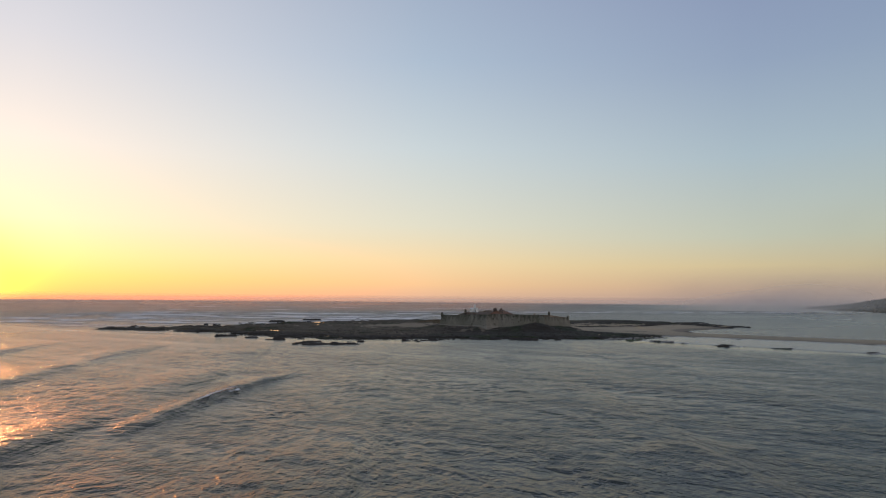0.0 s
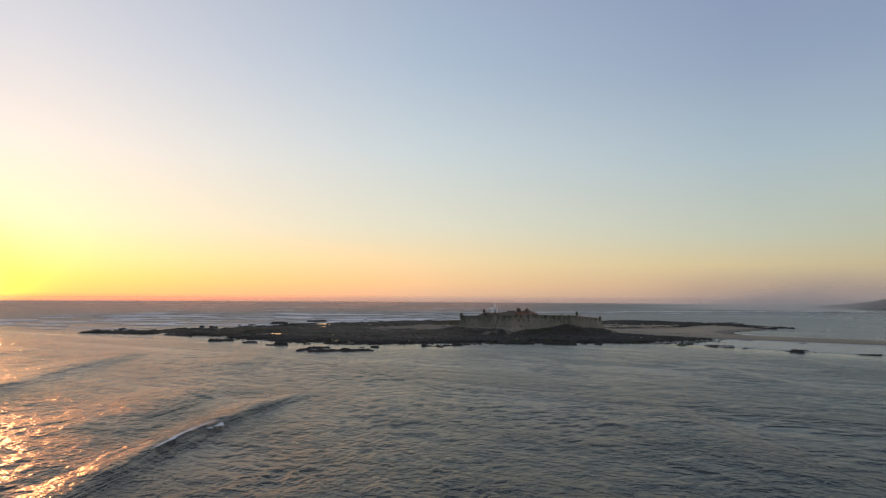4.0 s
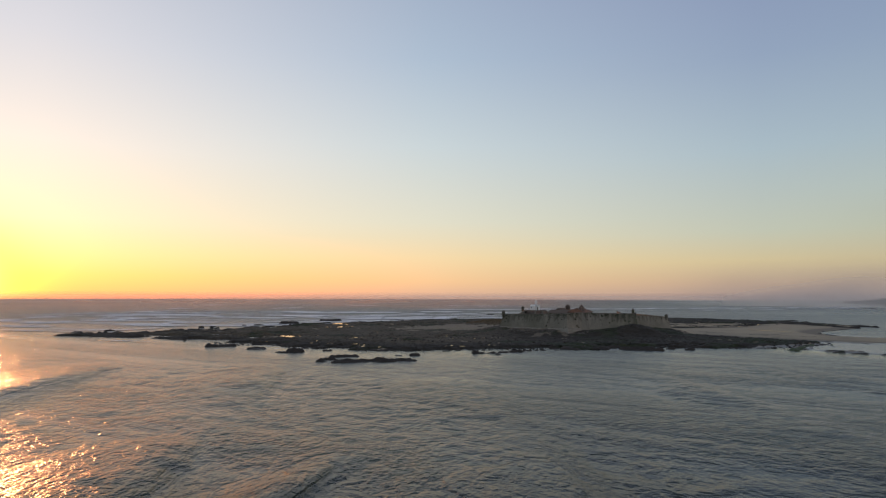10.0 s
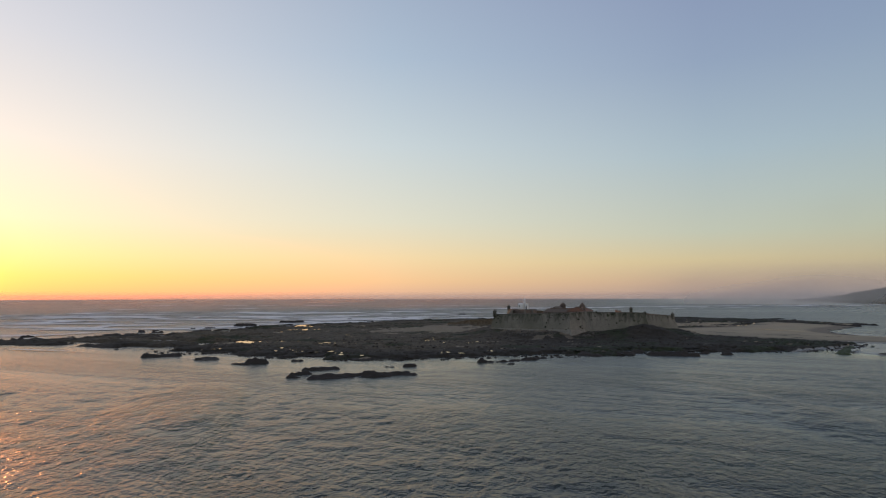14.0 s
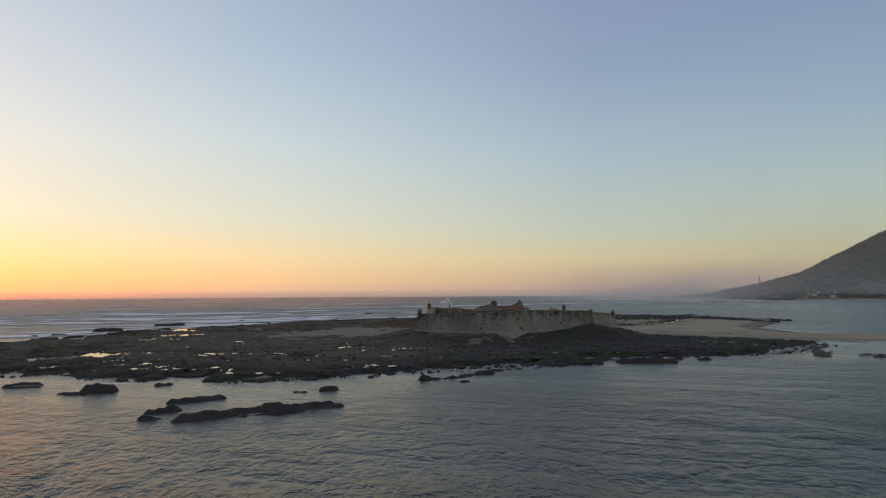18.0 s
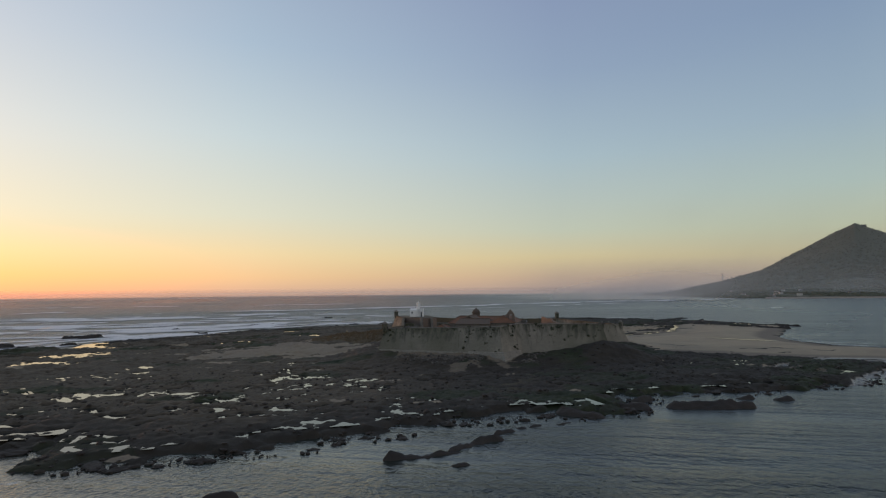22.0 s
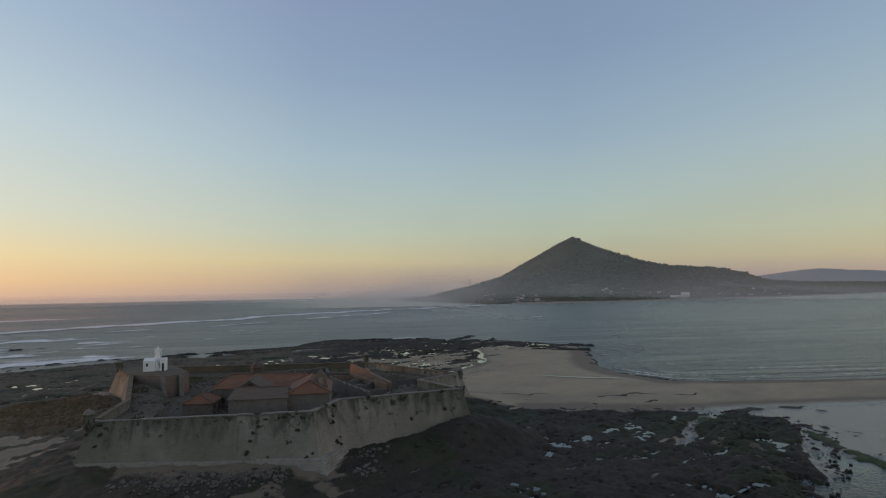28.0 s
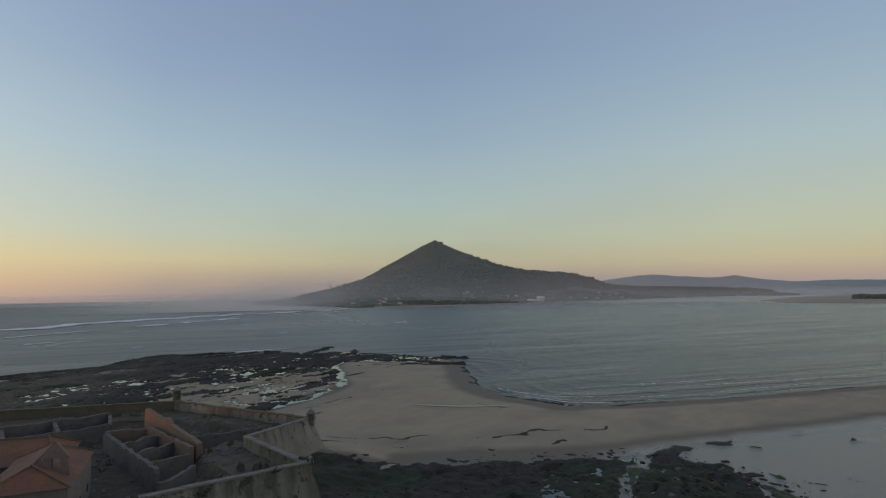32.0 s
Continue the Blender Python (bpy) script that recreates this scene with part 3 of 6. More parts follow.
    sand_mask = np.maximum(np.maximum(sand_mask, northern), np.maximum(np.maximum(gully, strip), 0.47 * pocket))
    sand_mask = np.maximum(sand_mask, (wet_h > rock) * (w > -8) * (1 - weed))
    grass_mask = step(0.3, 0.5, np.exp(-(((x + 1) / 21) ** 2 + ((y - 534) / 30) ** 2)) + 0.2 * fbm(x / 7, y / 7, 3, 97))
    wet_mask = np.clip(gully + step(-4, 4, w) * (h < 0.6) * (1 - weed) + step(0.5, 0.1, h) * sand_mask * step(-14, -6, w), 0, 1)
    green = np.clip(step(-0.06, 0.25, fbm(x / 24, y / 14, 4, 98) - 0.15 * step(-60, -10, -x) + 0.25 * weed) * (1 - sand_mask), 0, 1)
    green = np.maximum(green, np.clip(1.6 * np.exp(-(((x - 128) / 24) ** 2 + ((y - 398) / 18) ** 2)) + 0.6 * fbm(x / 6, y / 6, 3, 221), 0, 1) * (1 - sand_mask))
    damp = np.clip(step(6, 1, s) * step(-6, -1, s) * step(0.1, 0.6, h) + step(0.9, 0.35, h) * sand_mask, 0, 1) * (1 - wet_mask)
    damp = np.maximum(damp, np.maximum(0.5 * apron, 0.55 * hollow_sand))
    # inland rock, mostly in the west, where haze glare is painted as paler colour
    dry_hazed = step(6, 38, d + 10 * fbm(x / 14, y / 14, 4, 99)) * (0.08 + 0.92 * step(25, -35, x - 0.9 * np.maximum(y - 480, 0))) * (1 - hollow)
    return h, sand_mask, grass_mask, wet_mask, green, dry_hazed, damp


def ground_patch(name, x0, x1, y0, y1, cell):
    x, y = np.meshgrid(np.arange(x0, x1 + 0.01, cell), np.arange(y0, y1 + 0.01, cell))
    z, sand, grass, wet, green, dry_hazed, damp = ground_height(x, y)
    return grid_mesh(name, x, y, z, MAT_GROUND, (("sand", sand), ("grass", grass), ("wet", wet), ("green", green), ("dry_hazed", dry_hazed), ("damp", damp)))


ground = ground_patch("ground", -290, 330, 340, 762, 0.62)
tagged(ground, "dark wet rock shelf with sand spit and dry grass", "islet", kind="structure")
flats = ground_patch("tidal_flats", 120, 330, 190, 340, 1.25)
tagged(flats, "flat wet sand laid bare by the tide", "sand", kind="structure")
spit = ground_patch("beach", 330, 830, -20, 420, 4.0)
tagged(spit, "pale bare sand spit running towards the mainland", "beach", kind="structure")

# still water held in the hollows of the rock shelf
px, py = np.meshgrid(np.arange(-250, 300, 2.0), np.arange(360, 720, 2.0))
keep = (shelf_distance(px + 1, py + 1) > 8) & (inside_distance(px, py, FORT) < -16) & (inside_distance(px, py, SAND) < 2) & (inside_distance(px, py, WET) < -3) & (px > -128) & (py < 640) & ~((px > 84) & (py > 422) & (py < 475)) & (channel_distance(px, py) > 4)
pool_bm = bmesh.new()
for x, y in zip(px[keep], py[keep]):
    pool_bm.faces.new([pool_bm.verts.new(p) for p in ((x, y, 0.9), (x + 2, y, 0.9), (x + 2, y + 2, 0.9), (x, y + 2, 0.9))])
bmesh.ops.remove_doubles(pool_bm, verts=pool_bm.verts, dist=0.01)
tagged(part("tide_pool_water", pool_bm, MAT_POOL), "still tide pools left in hollows of the rock", "water", kind="structure")

bm = bmesh.new()
k_ = 28
ring = []
for k in range(k_):
    a_ = 2 * math.pi * k / k_
    q = Vector((167.5, 479.5)) + Vector((0.49, -0.87)) * 16 * math.cos(a_) + Vector((0.87, 0.49)) * 1.1 * math.sin(a_) * (1 + 0.4 * math.sin(3 * a_)) + Vector((0.5, 0.3)) * math.cos(2 * a_)
    ring.append(bm.verts.new((q.x, q.y, float(ground_height(np.array([167.5]), np.array([479.5]))[0][0]) + 0.14)))
bm.faces.new(ring)
tagged(part("beach_pool_water", bm, MAT_POOL), "shallow pool left on the sand", "water", kind="structure")

# sea: rings round the flight, with swell
radii = [0.0]
while radii[-1] < 4650:
    radii.append(radii[-1] + max(1.3, 0.013 * radii[-1]))
rr, aa = np.meshgrid(np.array(radii), np.arange(600) / 600 * 2 * math.pi, indexing="ij")
sx, sy = -20 + rr * np.sin(aa), 120 + rr * np.cos(aa)
near = step(1000, 300, rr)
bend = sx + 5 * fbm(sx / 90, sy / 70, 2, 3) + 0.0006 * (sy - 120) ** 2
phase = (bend + 70) / 55.0
crest_at = phase - np.floor(phase)
back, face = step(0.45, 1.0, crest_at), step(0.16, 0.0, crest_at)
swell = 1.25 * np.maximum(back ** 1.6, face) * (0.35 + 0.65 * step(-0.5, 0.5, fbm(sx / 80, sy / 45, 2, 8)))
chop = 0.16 * fbm(sx / 6.5, sy / 5, 3, 2) + 0.13 * (1 - 2 * np.abs(fbm(sx / 3.4, sy / 2.6, 2, 6)))
wave_x = -56.6 + 0.0038 * np.maximum(sy - 128, 0) ** 1.9 * 0.9
wave_d = sx - wave_x + 0.5 * fbm(sx / 7, sy / 9, 2, 17)
wave = 1.25 * np.where(wave_d < 0, np.exp(-((wave_d / 6.0) ** 2)), np.exp(-((wave_d / 2.3) ** 2))) * step(96, 126, sy) * step(205, 172, sy)
sz = near * (wave + swell * step(340, 250, sy) + chop * (0.12 + 0.88 * step(360, 280, sy))) - 0.12
ruffled = 1.0 * step(350, 800, sy) * step(650, -100, sx - 0.35 * (sy - 700) + 120 * fbm(sx / 160, sy / 120, 3, 15))      # open water beyond the islet; the bay lies sheltered
lee_ = (0.12 + 0.6 * step(-130, -80, sx) * step(20, -30, sx)) * step(-50, -6, inside_distance(sx, sy, ROCK) + 8 * fbm(sx / 20, sy / 12, 3, 16)) * step(270, 320, sy) * step(700, 620, sy)
lee_ = np.maximum(lee_, step(-40, 0, inside_distance(sx, sy, WET)))
lee_ = np.maximum(lee_, 0.14 * step(60, 180, sx + 0.2 * sy - 70) * step(200, 330, sy) * step(1500, 900, sy))

shore_ = np.where(sx - 0.3 * sy > 20, np.maximum(-inside_distance(sx, sy, SAND), 0), 400.0)
sea = grid_mesh("sea", sx, sy, sz * (1 - 0.5 * lee_) - 0.06 * lee_, MAT_SEA, (("ruffle", ruffled), ("lee", lee_), ("shore", shore_)), wrap=True)
tagged(sea, "grey choppy sea with low swell at sunset", "sea", kind="structure")


# ---------------------------------------------------------------- fort
def mitred(poly, off):
    out, n = [], len(poly)
    for i in range(n):
        a, b, c = Vector(poly[i - 1]), Vector(poly[i]), Vector(poly[(i + 1) % n])
        e, g = (b - a).normalized(), (c - b).normalized()
        ne, ng = Vector((e.y, -e.x)), Vector((g.y, -g.x))
        m = (ne + ng).normalized()
        out.append(b + m * off / max(0.45, m.dot(ne)))
    return out


fort = new("sea_fort")
tagged(fort, "weathered granite bastion fort with orange-roofed ruins", "fort")
TOPS = [12.0, 13.2, 13.7, 13.3, 11.6, 10.6, 11.4, 10.8, 12.8, 12.8, 11.2]
outer_top, outer_base, inner = mitred(FORT, 0.0), mitred(FORT, 3.4), mitred(FORT, -0.9)
cop_o, cop_i = mitred(FORT, 0.15), mitred(FORT, -1.02)
for i in range(len(FORT)):
    j = (i + 1) % len(FORT)
    bm = bmesh.new()
    n = 14
    rows_ = []
    for k in range(n + 1):
        u = k / n
        top = TOPS[i] * (1 - u) + TOPS[j] * u
        o, b, w = outer_top[i].lerp(outer_top[j], u), outer_base[i].lerp(outer_base[j], u), inner[i].lerp(inner[j], u)
        rows_.append([bm.verts.new((b.x, b.y, 0.5)), bm.verts.new((o.x, o.y, top)), bm.verts.new((w.x, w.y, top)), bm.verts.new((w.x, w.y, 5.0))])
    for p, q in zip(rows_, rows_[1:]):
        for k in range(4):
            bm.faces.new((p[k], q[k], q[(k + 1) % 4], p[(k + 1) % 4]))
    bm.faces.new(rows_[0])
    bm.faces.new(rows_[-1][::-1])
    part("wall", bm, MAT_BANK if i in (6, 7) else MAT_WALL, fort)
    m_stones = max(4, int((outer_top[j] - outer_top[i]).length / 2.4))
    for k in range(m_stones):
        bm = bmesh.new()
        rows_ = []
        lift = 0.16 * noise.noise((i * 7.1 + k * 0.83, 3.3, 0)) - 0.08
        if noise.noise((i * 3.7 + k * 1.9, 9.1, 0)) > 0.42:
            continue
        for u in (k / m_stones, (k + 0.96) / m_stones):
            top = TOPS[i] * (1 - u) + TOPS[j] * u + 0.04 + lift
            o, w = cop_o[i].lerp(cop_o[j], u), cop_i[i].lerp(cop_i[j], u)
            rows_.append([bm.verts.new((o.x, o.y, top - 0.1)), bm.verts.new((o.x, o.y, top + 0.13)), bm.verts.new((w.x, w.y, top + 0.13)), bm.verts.new((w.x, w.y, top - 0.1))])
        p, q = rows_
        for m in range(4):
            bm.faces.new((p[m], q[m], q[(m + 1) % 4], p[(m + 1) % 4]))
        bm.faces.new(p)
        bm.faces.new(q[::-1])
        part("coping_stone", bm, MAT_WALL_PALE if i < 5 else MAT_BANK, fort)

# stepped footing that grows out of the left face and wraps the salient corner
def wall_offset(z):
    return 3.4 * (13.0 - z) / 12.5


for course in range(5):
    z1 = 5.1 - 0.52 * course
    z0 = z1 - (0.52 if course < 4 else 2.0)
    for edge_i, u0, u1, stones in ((0, 0.74, 1.0, 8), (1, 0.0, 0.92, 7)):
        for k in range(stones):
            ends = []
            for u in (u0 + (u1 - u0) * k / stones, u0 + (u1 - u0) * (k + 0.985) / stones):
                grow = (u - u0) / (u1 - u0) if edge_i == 0 else 1 - (u - u0) / (u1 - u0)
                off = wall_offset(z1) + 0.3 + 1.2 * grow ** 0.8 + 0.2 * course + 0.14 * noise.noise((k * 1.7, course * 2.3, edge_i * 5.0))
                mo, mi = mitred(FORT, off), mitred(FORT, wall_offset(z1) - 0.7)
                ends.append((mo[edge_i].lerp(mo[edge_i + 1], u), mi[edge_i].lerp(mi[edge_i + 1], u)))
            drop = 0.07 * noise.noise((k * 2.9, course * 1.3, edge_i * 3.0 + 0.5))
            bm = bmesh.new()
            lo = [bm.verts.new((q.x, q.y, z0 - 0.1)) for q in (ends[0][0], ends[1][0], ends[1][1], ends[0][1])]
            hi = [bm.verts.new((q.x, q.y, z1 + drop - sink)) for q, sink in ((ends[0][0], 0.06), (ends[1][0], 0.06), (ends[1][1], 0.0), (ends[0][1], 0.0))]
            bm.faces.new(hi)
            bm.faces.new(lo[::-1])
            for m in range(4):
                bm.faces.new((lo[m], lo[(m + 1) % 4], hi[(m + 1) % 4], hi[m]))
            bmesh.ops.recalc_face_normals(bm, faces=bm.faces)
            part("footing_stone", bm, MAT_FOOTING, fort)
for k in range(14):
    ends = []
    top_in = 4.75 + 0.12 * noise.noise((k * 1.1, 4.2, 0))
    for u in (0.02 + 0.72 * k / 14, 0.02 + 0.72 * (k + 0.98) / 14):
        mo, mi = mitred(FORT, wall_offset(4.8) + 0.45), mitred(FORT, wall_offset(4.8) - 0.6)
        ends.append((mo[0].lerp(mo[1], u), mi[0].lerp(mi[1], u)))
    bm = bmesh.new()
    lo = [bm.verts.new((q.x, q.y, 2.4)) for q in (ends[0][0], ends[1][0], ends[1][1], ends[0][1])]
    hi = [bm.verts.new((q.x, q.y, top_in)) for q in (ends[0][0], ends[1][0], ends[1][1], ends[0][1])]
    bm.faces.new(hi)
    bm.faces.new(lo[::-1])
    for m in range(4):
        bm.faces.new((lo[m], lo[(m + 1) % 4], hi[(m + 1) % 4], hi[m]))
    bmesh.ops.recalc_face_normals(bm, faces=bm.faces)
    part("footing_stone", bm, MAT_FOOTING, fort)

# inner ground: rampart walk and lower yard
bm = bmesh.new()
walk_o, walk_i = mitred(FORT, -0.85), mitred(FORT, -8.0)
for i in range(len(FORT)):
    j = (i + 1) % len(FORT)
    a = [bm.verts.new((p.x, p.y, z)) for p, z in ((walk_o[i], TOPS[i] - 2.2), (walk_o[j], TOPS[j] - 2.2), (walk_i[j], TOPS[j] - 2.8), (walk_i[i], TOPS[i] - 2.8))]
    bm.faces.new(a)
    b = [bm.verts.new((p.x, p.y, z)) for p, z in ((walk_i[i], TOPS[i] - 2.8), (walk_i[j], TOPS[j] - 2.8), (walk_i[j], 6.8), (walk_i[i], 6.8))]
    bm.faces.new(b)
bm.faces.new([bm.verts.new((p.x, p.y, 7.0)) for p in walk_i])
part("yard", bm, MAT_YARD, fort, "earth and rubble yard with rampart walk")
hx, hy = np.meshgrid(np.arange(0, 102, 0.6), np.arange(440, 553, 0.6))
held = inside_distance(hx, hy, FORT)
near_d, walk_z = np.full(hx.shape, 1e9), np.zeros(hx.shape)
for i in range(len(FORT)):
    j = (i + 1) % len(FORT)
    ex, ey = FORT[j][0] - FORT[i][0], FORT[j][1] - FORT[i][1]
    along = np.clip(((hx - FORT[i][0]) * ex + (hy - FORT[i][1]) * ey) / (ex * ex + ey * ey), 0, 1)
    away_ = np.hypot(hx - FORT[i][0] - along * ex, hy - FORT[i][1] - along * ey)
    walk_z = np.where(away_ < near_d, TOPS[i] * (1 - along) + TOPS[j] * along - 2.15, walk_z)
    near_d = np.minimum(near_d, away_)
heap = 0.75 * np.maximum(fbm(hx / 7, hy / 7, 4, 261), 0) + 0.8 * np.exp(-(((hx - 89) / 5) ** 2 + ((hy - 490) / 15) ** 2)) * (0.7 + fbm(hx / 3, hy / 3, 3, 263)) + 0.3 * np.maximum(fbm(hx / 1.6, hy / 1.6, 2, 262), 0)
yard_z = 7.03 + (walk_z - 0.07 * np.clip(held, 0, 8) - 7.0) * step(9.6, 7.6, held + 1.2 * fbm(hx / 4, hy / 4, 3, 264)) + heap
heaps = grid_mesh("yard_ground", hx, hy, np.where(held > 0.45, yard_z, -1.0), MAT_YARD)
heaps.parent = fort
yr = random.Random(77)
bm = bmesh.new()
for _ in range(2600):
    x, y = yr.uniform(6, 96), yr.uniform(448, 542)
    i_, j_ = int(round((y - 440) / 0.6)), int(round(x / 0.6))
    if held[i_, j_] < 1.5 or vnoise(np.array([x / 8]), np.array([y / 8]), 265)[0] < -0.1:
        continue
    r = 0.1 + 0.35 * yr.random() ** 3
    zz_ = float(yard_z[i_, j_])
    box(bm, -r * yr.uniform(0.8, 1.9), r, -r, r * yr.uniform(0.6, 1.2), -0.5 * r, 0.6 * r, pose(x, y, zz_, yr.uniform(-25, 25), yr.uniform(-25, 25), yr.uniform(0, 360)))
tagged(part("yard_rubble", bm, MAT_RUIN), "grey rubble strewn over the yard of the fort", "rubble", kind="stuff")


def bartizan(x, y, tip, parent, r=1.0, h=3.4):
    b = tagged(new("bartizan"), "", "")
    b.parent = parent
    b.location = (x, y, tip - h)
    bm = bmesh.new()
    lathe(bm, [(r * 0.35, -1.4), (r * 0.9, -0.3), (r * 1.12, -0.1), (r * 1.12, 0.1), (r, 0.15), (r, h - 1.3), (r * 1.15, h - 1.2), (r * 1.15, h - 1.05)], 12)
    shell = part("body", bm, MAT_WALL, b)
    for a_ in (200, 260, 320):
        bm = bmesh.new()
        cx_, cy_ = r * math.cos(radians(a_)), r * math.sin(radians(a_))
        box(bm, -0.09, 0.09, -0.09, 0.09, 0.7, 1.5, pose(cx_ * 0.98, cy_ * 0.98, 0, 0, 0, a_))
        part("slit", bm, MAT_DARK, shell)
    bm = bmesh.new()
    lathe(bm, [(r * 1.0, h - 1.05), (r * 0.85, h - 0.65), (r * 0.5, h - 0.3), (0.18, h - 0.15), (0.16, h)], 12)
    part("cap", bm, MAT_WALL_PALE, b)
    return b


for x, y, tip, r, h in ((-0.2, 468.8, 14.6, 1.0, 3.4), (21.5, 550.0, 16.0, 1.0, 3.4), (93.3, 515.5, 15.0, 0.95, 5.0), (101, 474, 12.5, 0.95, 3.2), (71.4, 440.3, 14.2, 0.6, 1.9)):
    bartizan(x, y, tip, fort, r, h)

MAT_RIDGE = surface("ridge_mortar", (0.157, 0.106, 0.078), (0.126, 0.089, 0.068), (0.085, 0.069, 0.057), 0.4, 2.0, 0.9, 0.04)
# buildings in the yard: axes turned 33 degrees clockwise
TURN_IN = -33


def house(name, cx, cy, length, width, z0, eave, ridge, label, wall_mat, roof_mat, turn=TURN_IN, hip=0.7):
    h = tagged(new(name), label, "house")
    m = pose(cx, cy, 0, 0, 0, turn)
    L, W = length / 2, width / 2
    bm = bmesh.new()
    box(bm, -W, W, -L, L, z0, eave, m)
    part("wall", bm, wall_mat, h)
    bm = bmesh.new()
    e = 0.4
    v = [bm.verts.new(m @ Vector(c)) for c in ((-W - e, -L - e, eave - 0.1), (W + e, -L - e, eave - 0.1), (W + e, L + e, eave - 0.1), (-W - e, L + e, eave - 0.1), (0, -L + W * hip, ridge), (0, L - W * hip, ridge))]
    for f in ((0, 1, 4), (1, 2, 5, 4), (2, 3, 5), (3, 0, 4, 5), (3, 2, 1, 0)):
        bm.faces.new([v[k] for k in f])
    bmesh.ops.subdivide_edges(bm, edges=bm.edges[:], cuts=9, use_grid_fill=True)
    bmesh.ops.triangulate(bm, faces=bm.faces[:])
    for vert in bm.verts:
        vert.co.z += 0.16 * noise.noise((vert.co.x * 0.35, vert.co.y * 0.35, 1.7)) + 0.05 * noise.noise((vert.co.x * 1.7, vert.co.y * 1.7, 4.1)) - 0.05
    roof_ = part("roof", bm, roof_mat, h, "low roof of weathered clay tiles")
    bm = bmesh.new()
    box(bm, -0.16, 0.16, -L + W * hip, L - W * hip, ridge - 0.08, ridge + 0.12, m)
    part("ridge", bm, MAT_RIDGE, roof_, "pale mortar ridge")
    for cx_, cy_ in ((-W - e, -L - e), (W + e, -L - e), (-W - e, L + e), (W + e, L + e)) if hip > 0.2 else ():
        bm = bmesh.new()
        a_, b_ = Vector((cx_, cy_, eave - 0.05)), Vector((0, (L - W * hip) * (1 if cy_ > 0 else -1), ridge + 0.05))
        side = (b_ - a_).cross(Vector((0, 0, 1))).normalized() * 0.15
        v = [bm.verts.new(m @ c) for c in (a_ - side, a_ + side, b_ + side, b_ - side, a_ - side + Vector((0, 0, 0.14)), a_ + side + Vector((0, 0, 0.14)), b_ + side + Vector((0, 0, 0.14)), b_ - side + Vector((0, 0, 0.14)))]
        for f in ((3, 2, 1, 0), (4, 5, 6, 7), (0, 1, 5, 4), (1, 2, 6, 5), (2, 3, 7, 6), (3, 0, 4, 7)):
            bm.faces.new([v[k] for k in f])
        part("hip", bm, MAT_RIDGE, roof_, "pale mortar hip")
    n_open = max(2, int(length / 5))
    for s_ in (-1, 1):
        for k in range(n_open):
            y_ = -L + (k + 0.5) * length / n_open
            bm = bmesh.new()
            tall = k == n_open // 2
            box(bm, s_ * W - 0.06, s_ * W + 0.06, y_ - 0.55, y_ + 0.55, z0 + (0.05 if tall else 1.3), z0 + 2.4, m)
            part("door" if tall else "window", bm, MAT_DARK, h)
    return h


house("convent_wing", 46.3, 467.3, 18.6, 9.4, 7, 13.6, 15.9, "convent wing with a hipped roof of orange tiles", MAT_PLASTER, MAT_TILE, -31)
house("guard_house", 34.2, 467.9, 12.5, 10.5, 7, 13.2, 14.9, "grey guard house with a faded brown tiled roof", MAT_PLASTER, MAT_BROWN_TILE, 57, 0.1)
house("refectory", 45.5, 490.3, 25, 13, 7, 12.0, 14.7, "long refectory with a sagging orange-brown tiled roof", MAT_PLASTER, MAT_TILE, 53, 0.4)
house("store_house", 27.8, 489, 9, 7, 7, 10.0, 11.6, "low store house with a dark reddish roof", MAT_BROWN, MAT_TILE)
cross_wing = house("cross_wing", 37.2, 479.6, 10.5, 7.2, 7, 13.0, 15.7, "short gabled wing with a hole in its gable", MAT_PLASTER, MAT_BROWN_TILE, TURN_IN, 0.0)
dm_ = pose(37.2, 479.6, 0, 0, 0, TURN_IN)
bm = bmesh.new()
front = [bm.verts.new(dm_ @ Vector(c)) for c in ((-2.5, -5.72, 13.15), (2.5, -5.72, 13.15), (0.2, -5.72, 14.95))]
back = [bm.verts.new(dm_ @ Vector(c)) for c in ((-2.5, -5.6, 13.15), (2.5, -5.6, 13.15), (0.2, -5.6, 14.95))]
bm.faces.new(front)
bm.faces.new(back[::-1])
for k in range(3):
    bm.faces.new((front[k], back[k], back[(k + 1) % 3], front[(k + 1) % 3]))
part("gable_opening", bm, MAT_DARK, cross_wing, "dark open gable")
for s_ in (-1, 1):
    bm = bmesh.new()
    p_, q_ = Vector((s_ * 3.9, -5.75, 13.0)), Vector((0, -5.75, 15.55))
    n_ = Vector((0, 0.16, 0))
    up = Vector((0, 0, 0.22))
    v = [bm.verts.new(dm_ @ c) for c in (p_ - n_, q_ - n_, q_ + n_, p_ + n_, p_ - n_ + up, q_ - n_ + up, q_ + n_ + up, p_ + n_ + up)]
    for f in ((3, 2, 1, 0), (4, 5, 6, 7), (0, 1, 5, 4), (1, 2, 6, 5), (2, 3, 7, 6), (3, 0, 4, 7)):
        bm.faces.new([v[k] for k in f])
    part("verge", bm, MAT_WALL_PALE, cross_wing, "pale mortared verge")

tower = tagged(new("domed_turret"), "round stone turret with a small dome", "turret")
bm = bmesh.new()
lathe(bm, [(1.7, 7.0), (1.6, 15.8), (1.9, 15.9), (1.9, 16.2)], 14, pose(44.2, 494.4, 0))
part("body", bm, MAT_TURRET, tower)
bm = bmesh.new()
lathe(bm, [(1.6, 16.2), (1.4, 16.9), (0.9, 17.4), (0.3, 17.6), (0.25, 18.0)], 14, pose(44.2, 494.4, 0))
part("dome", bm, MAT_TURRET, tower)

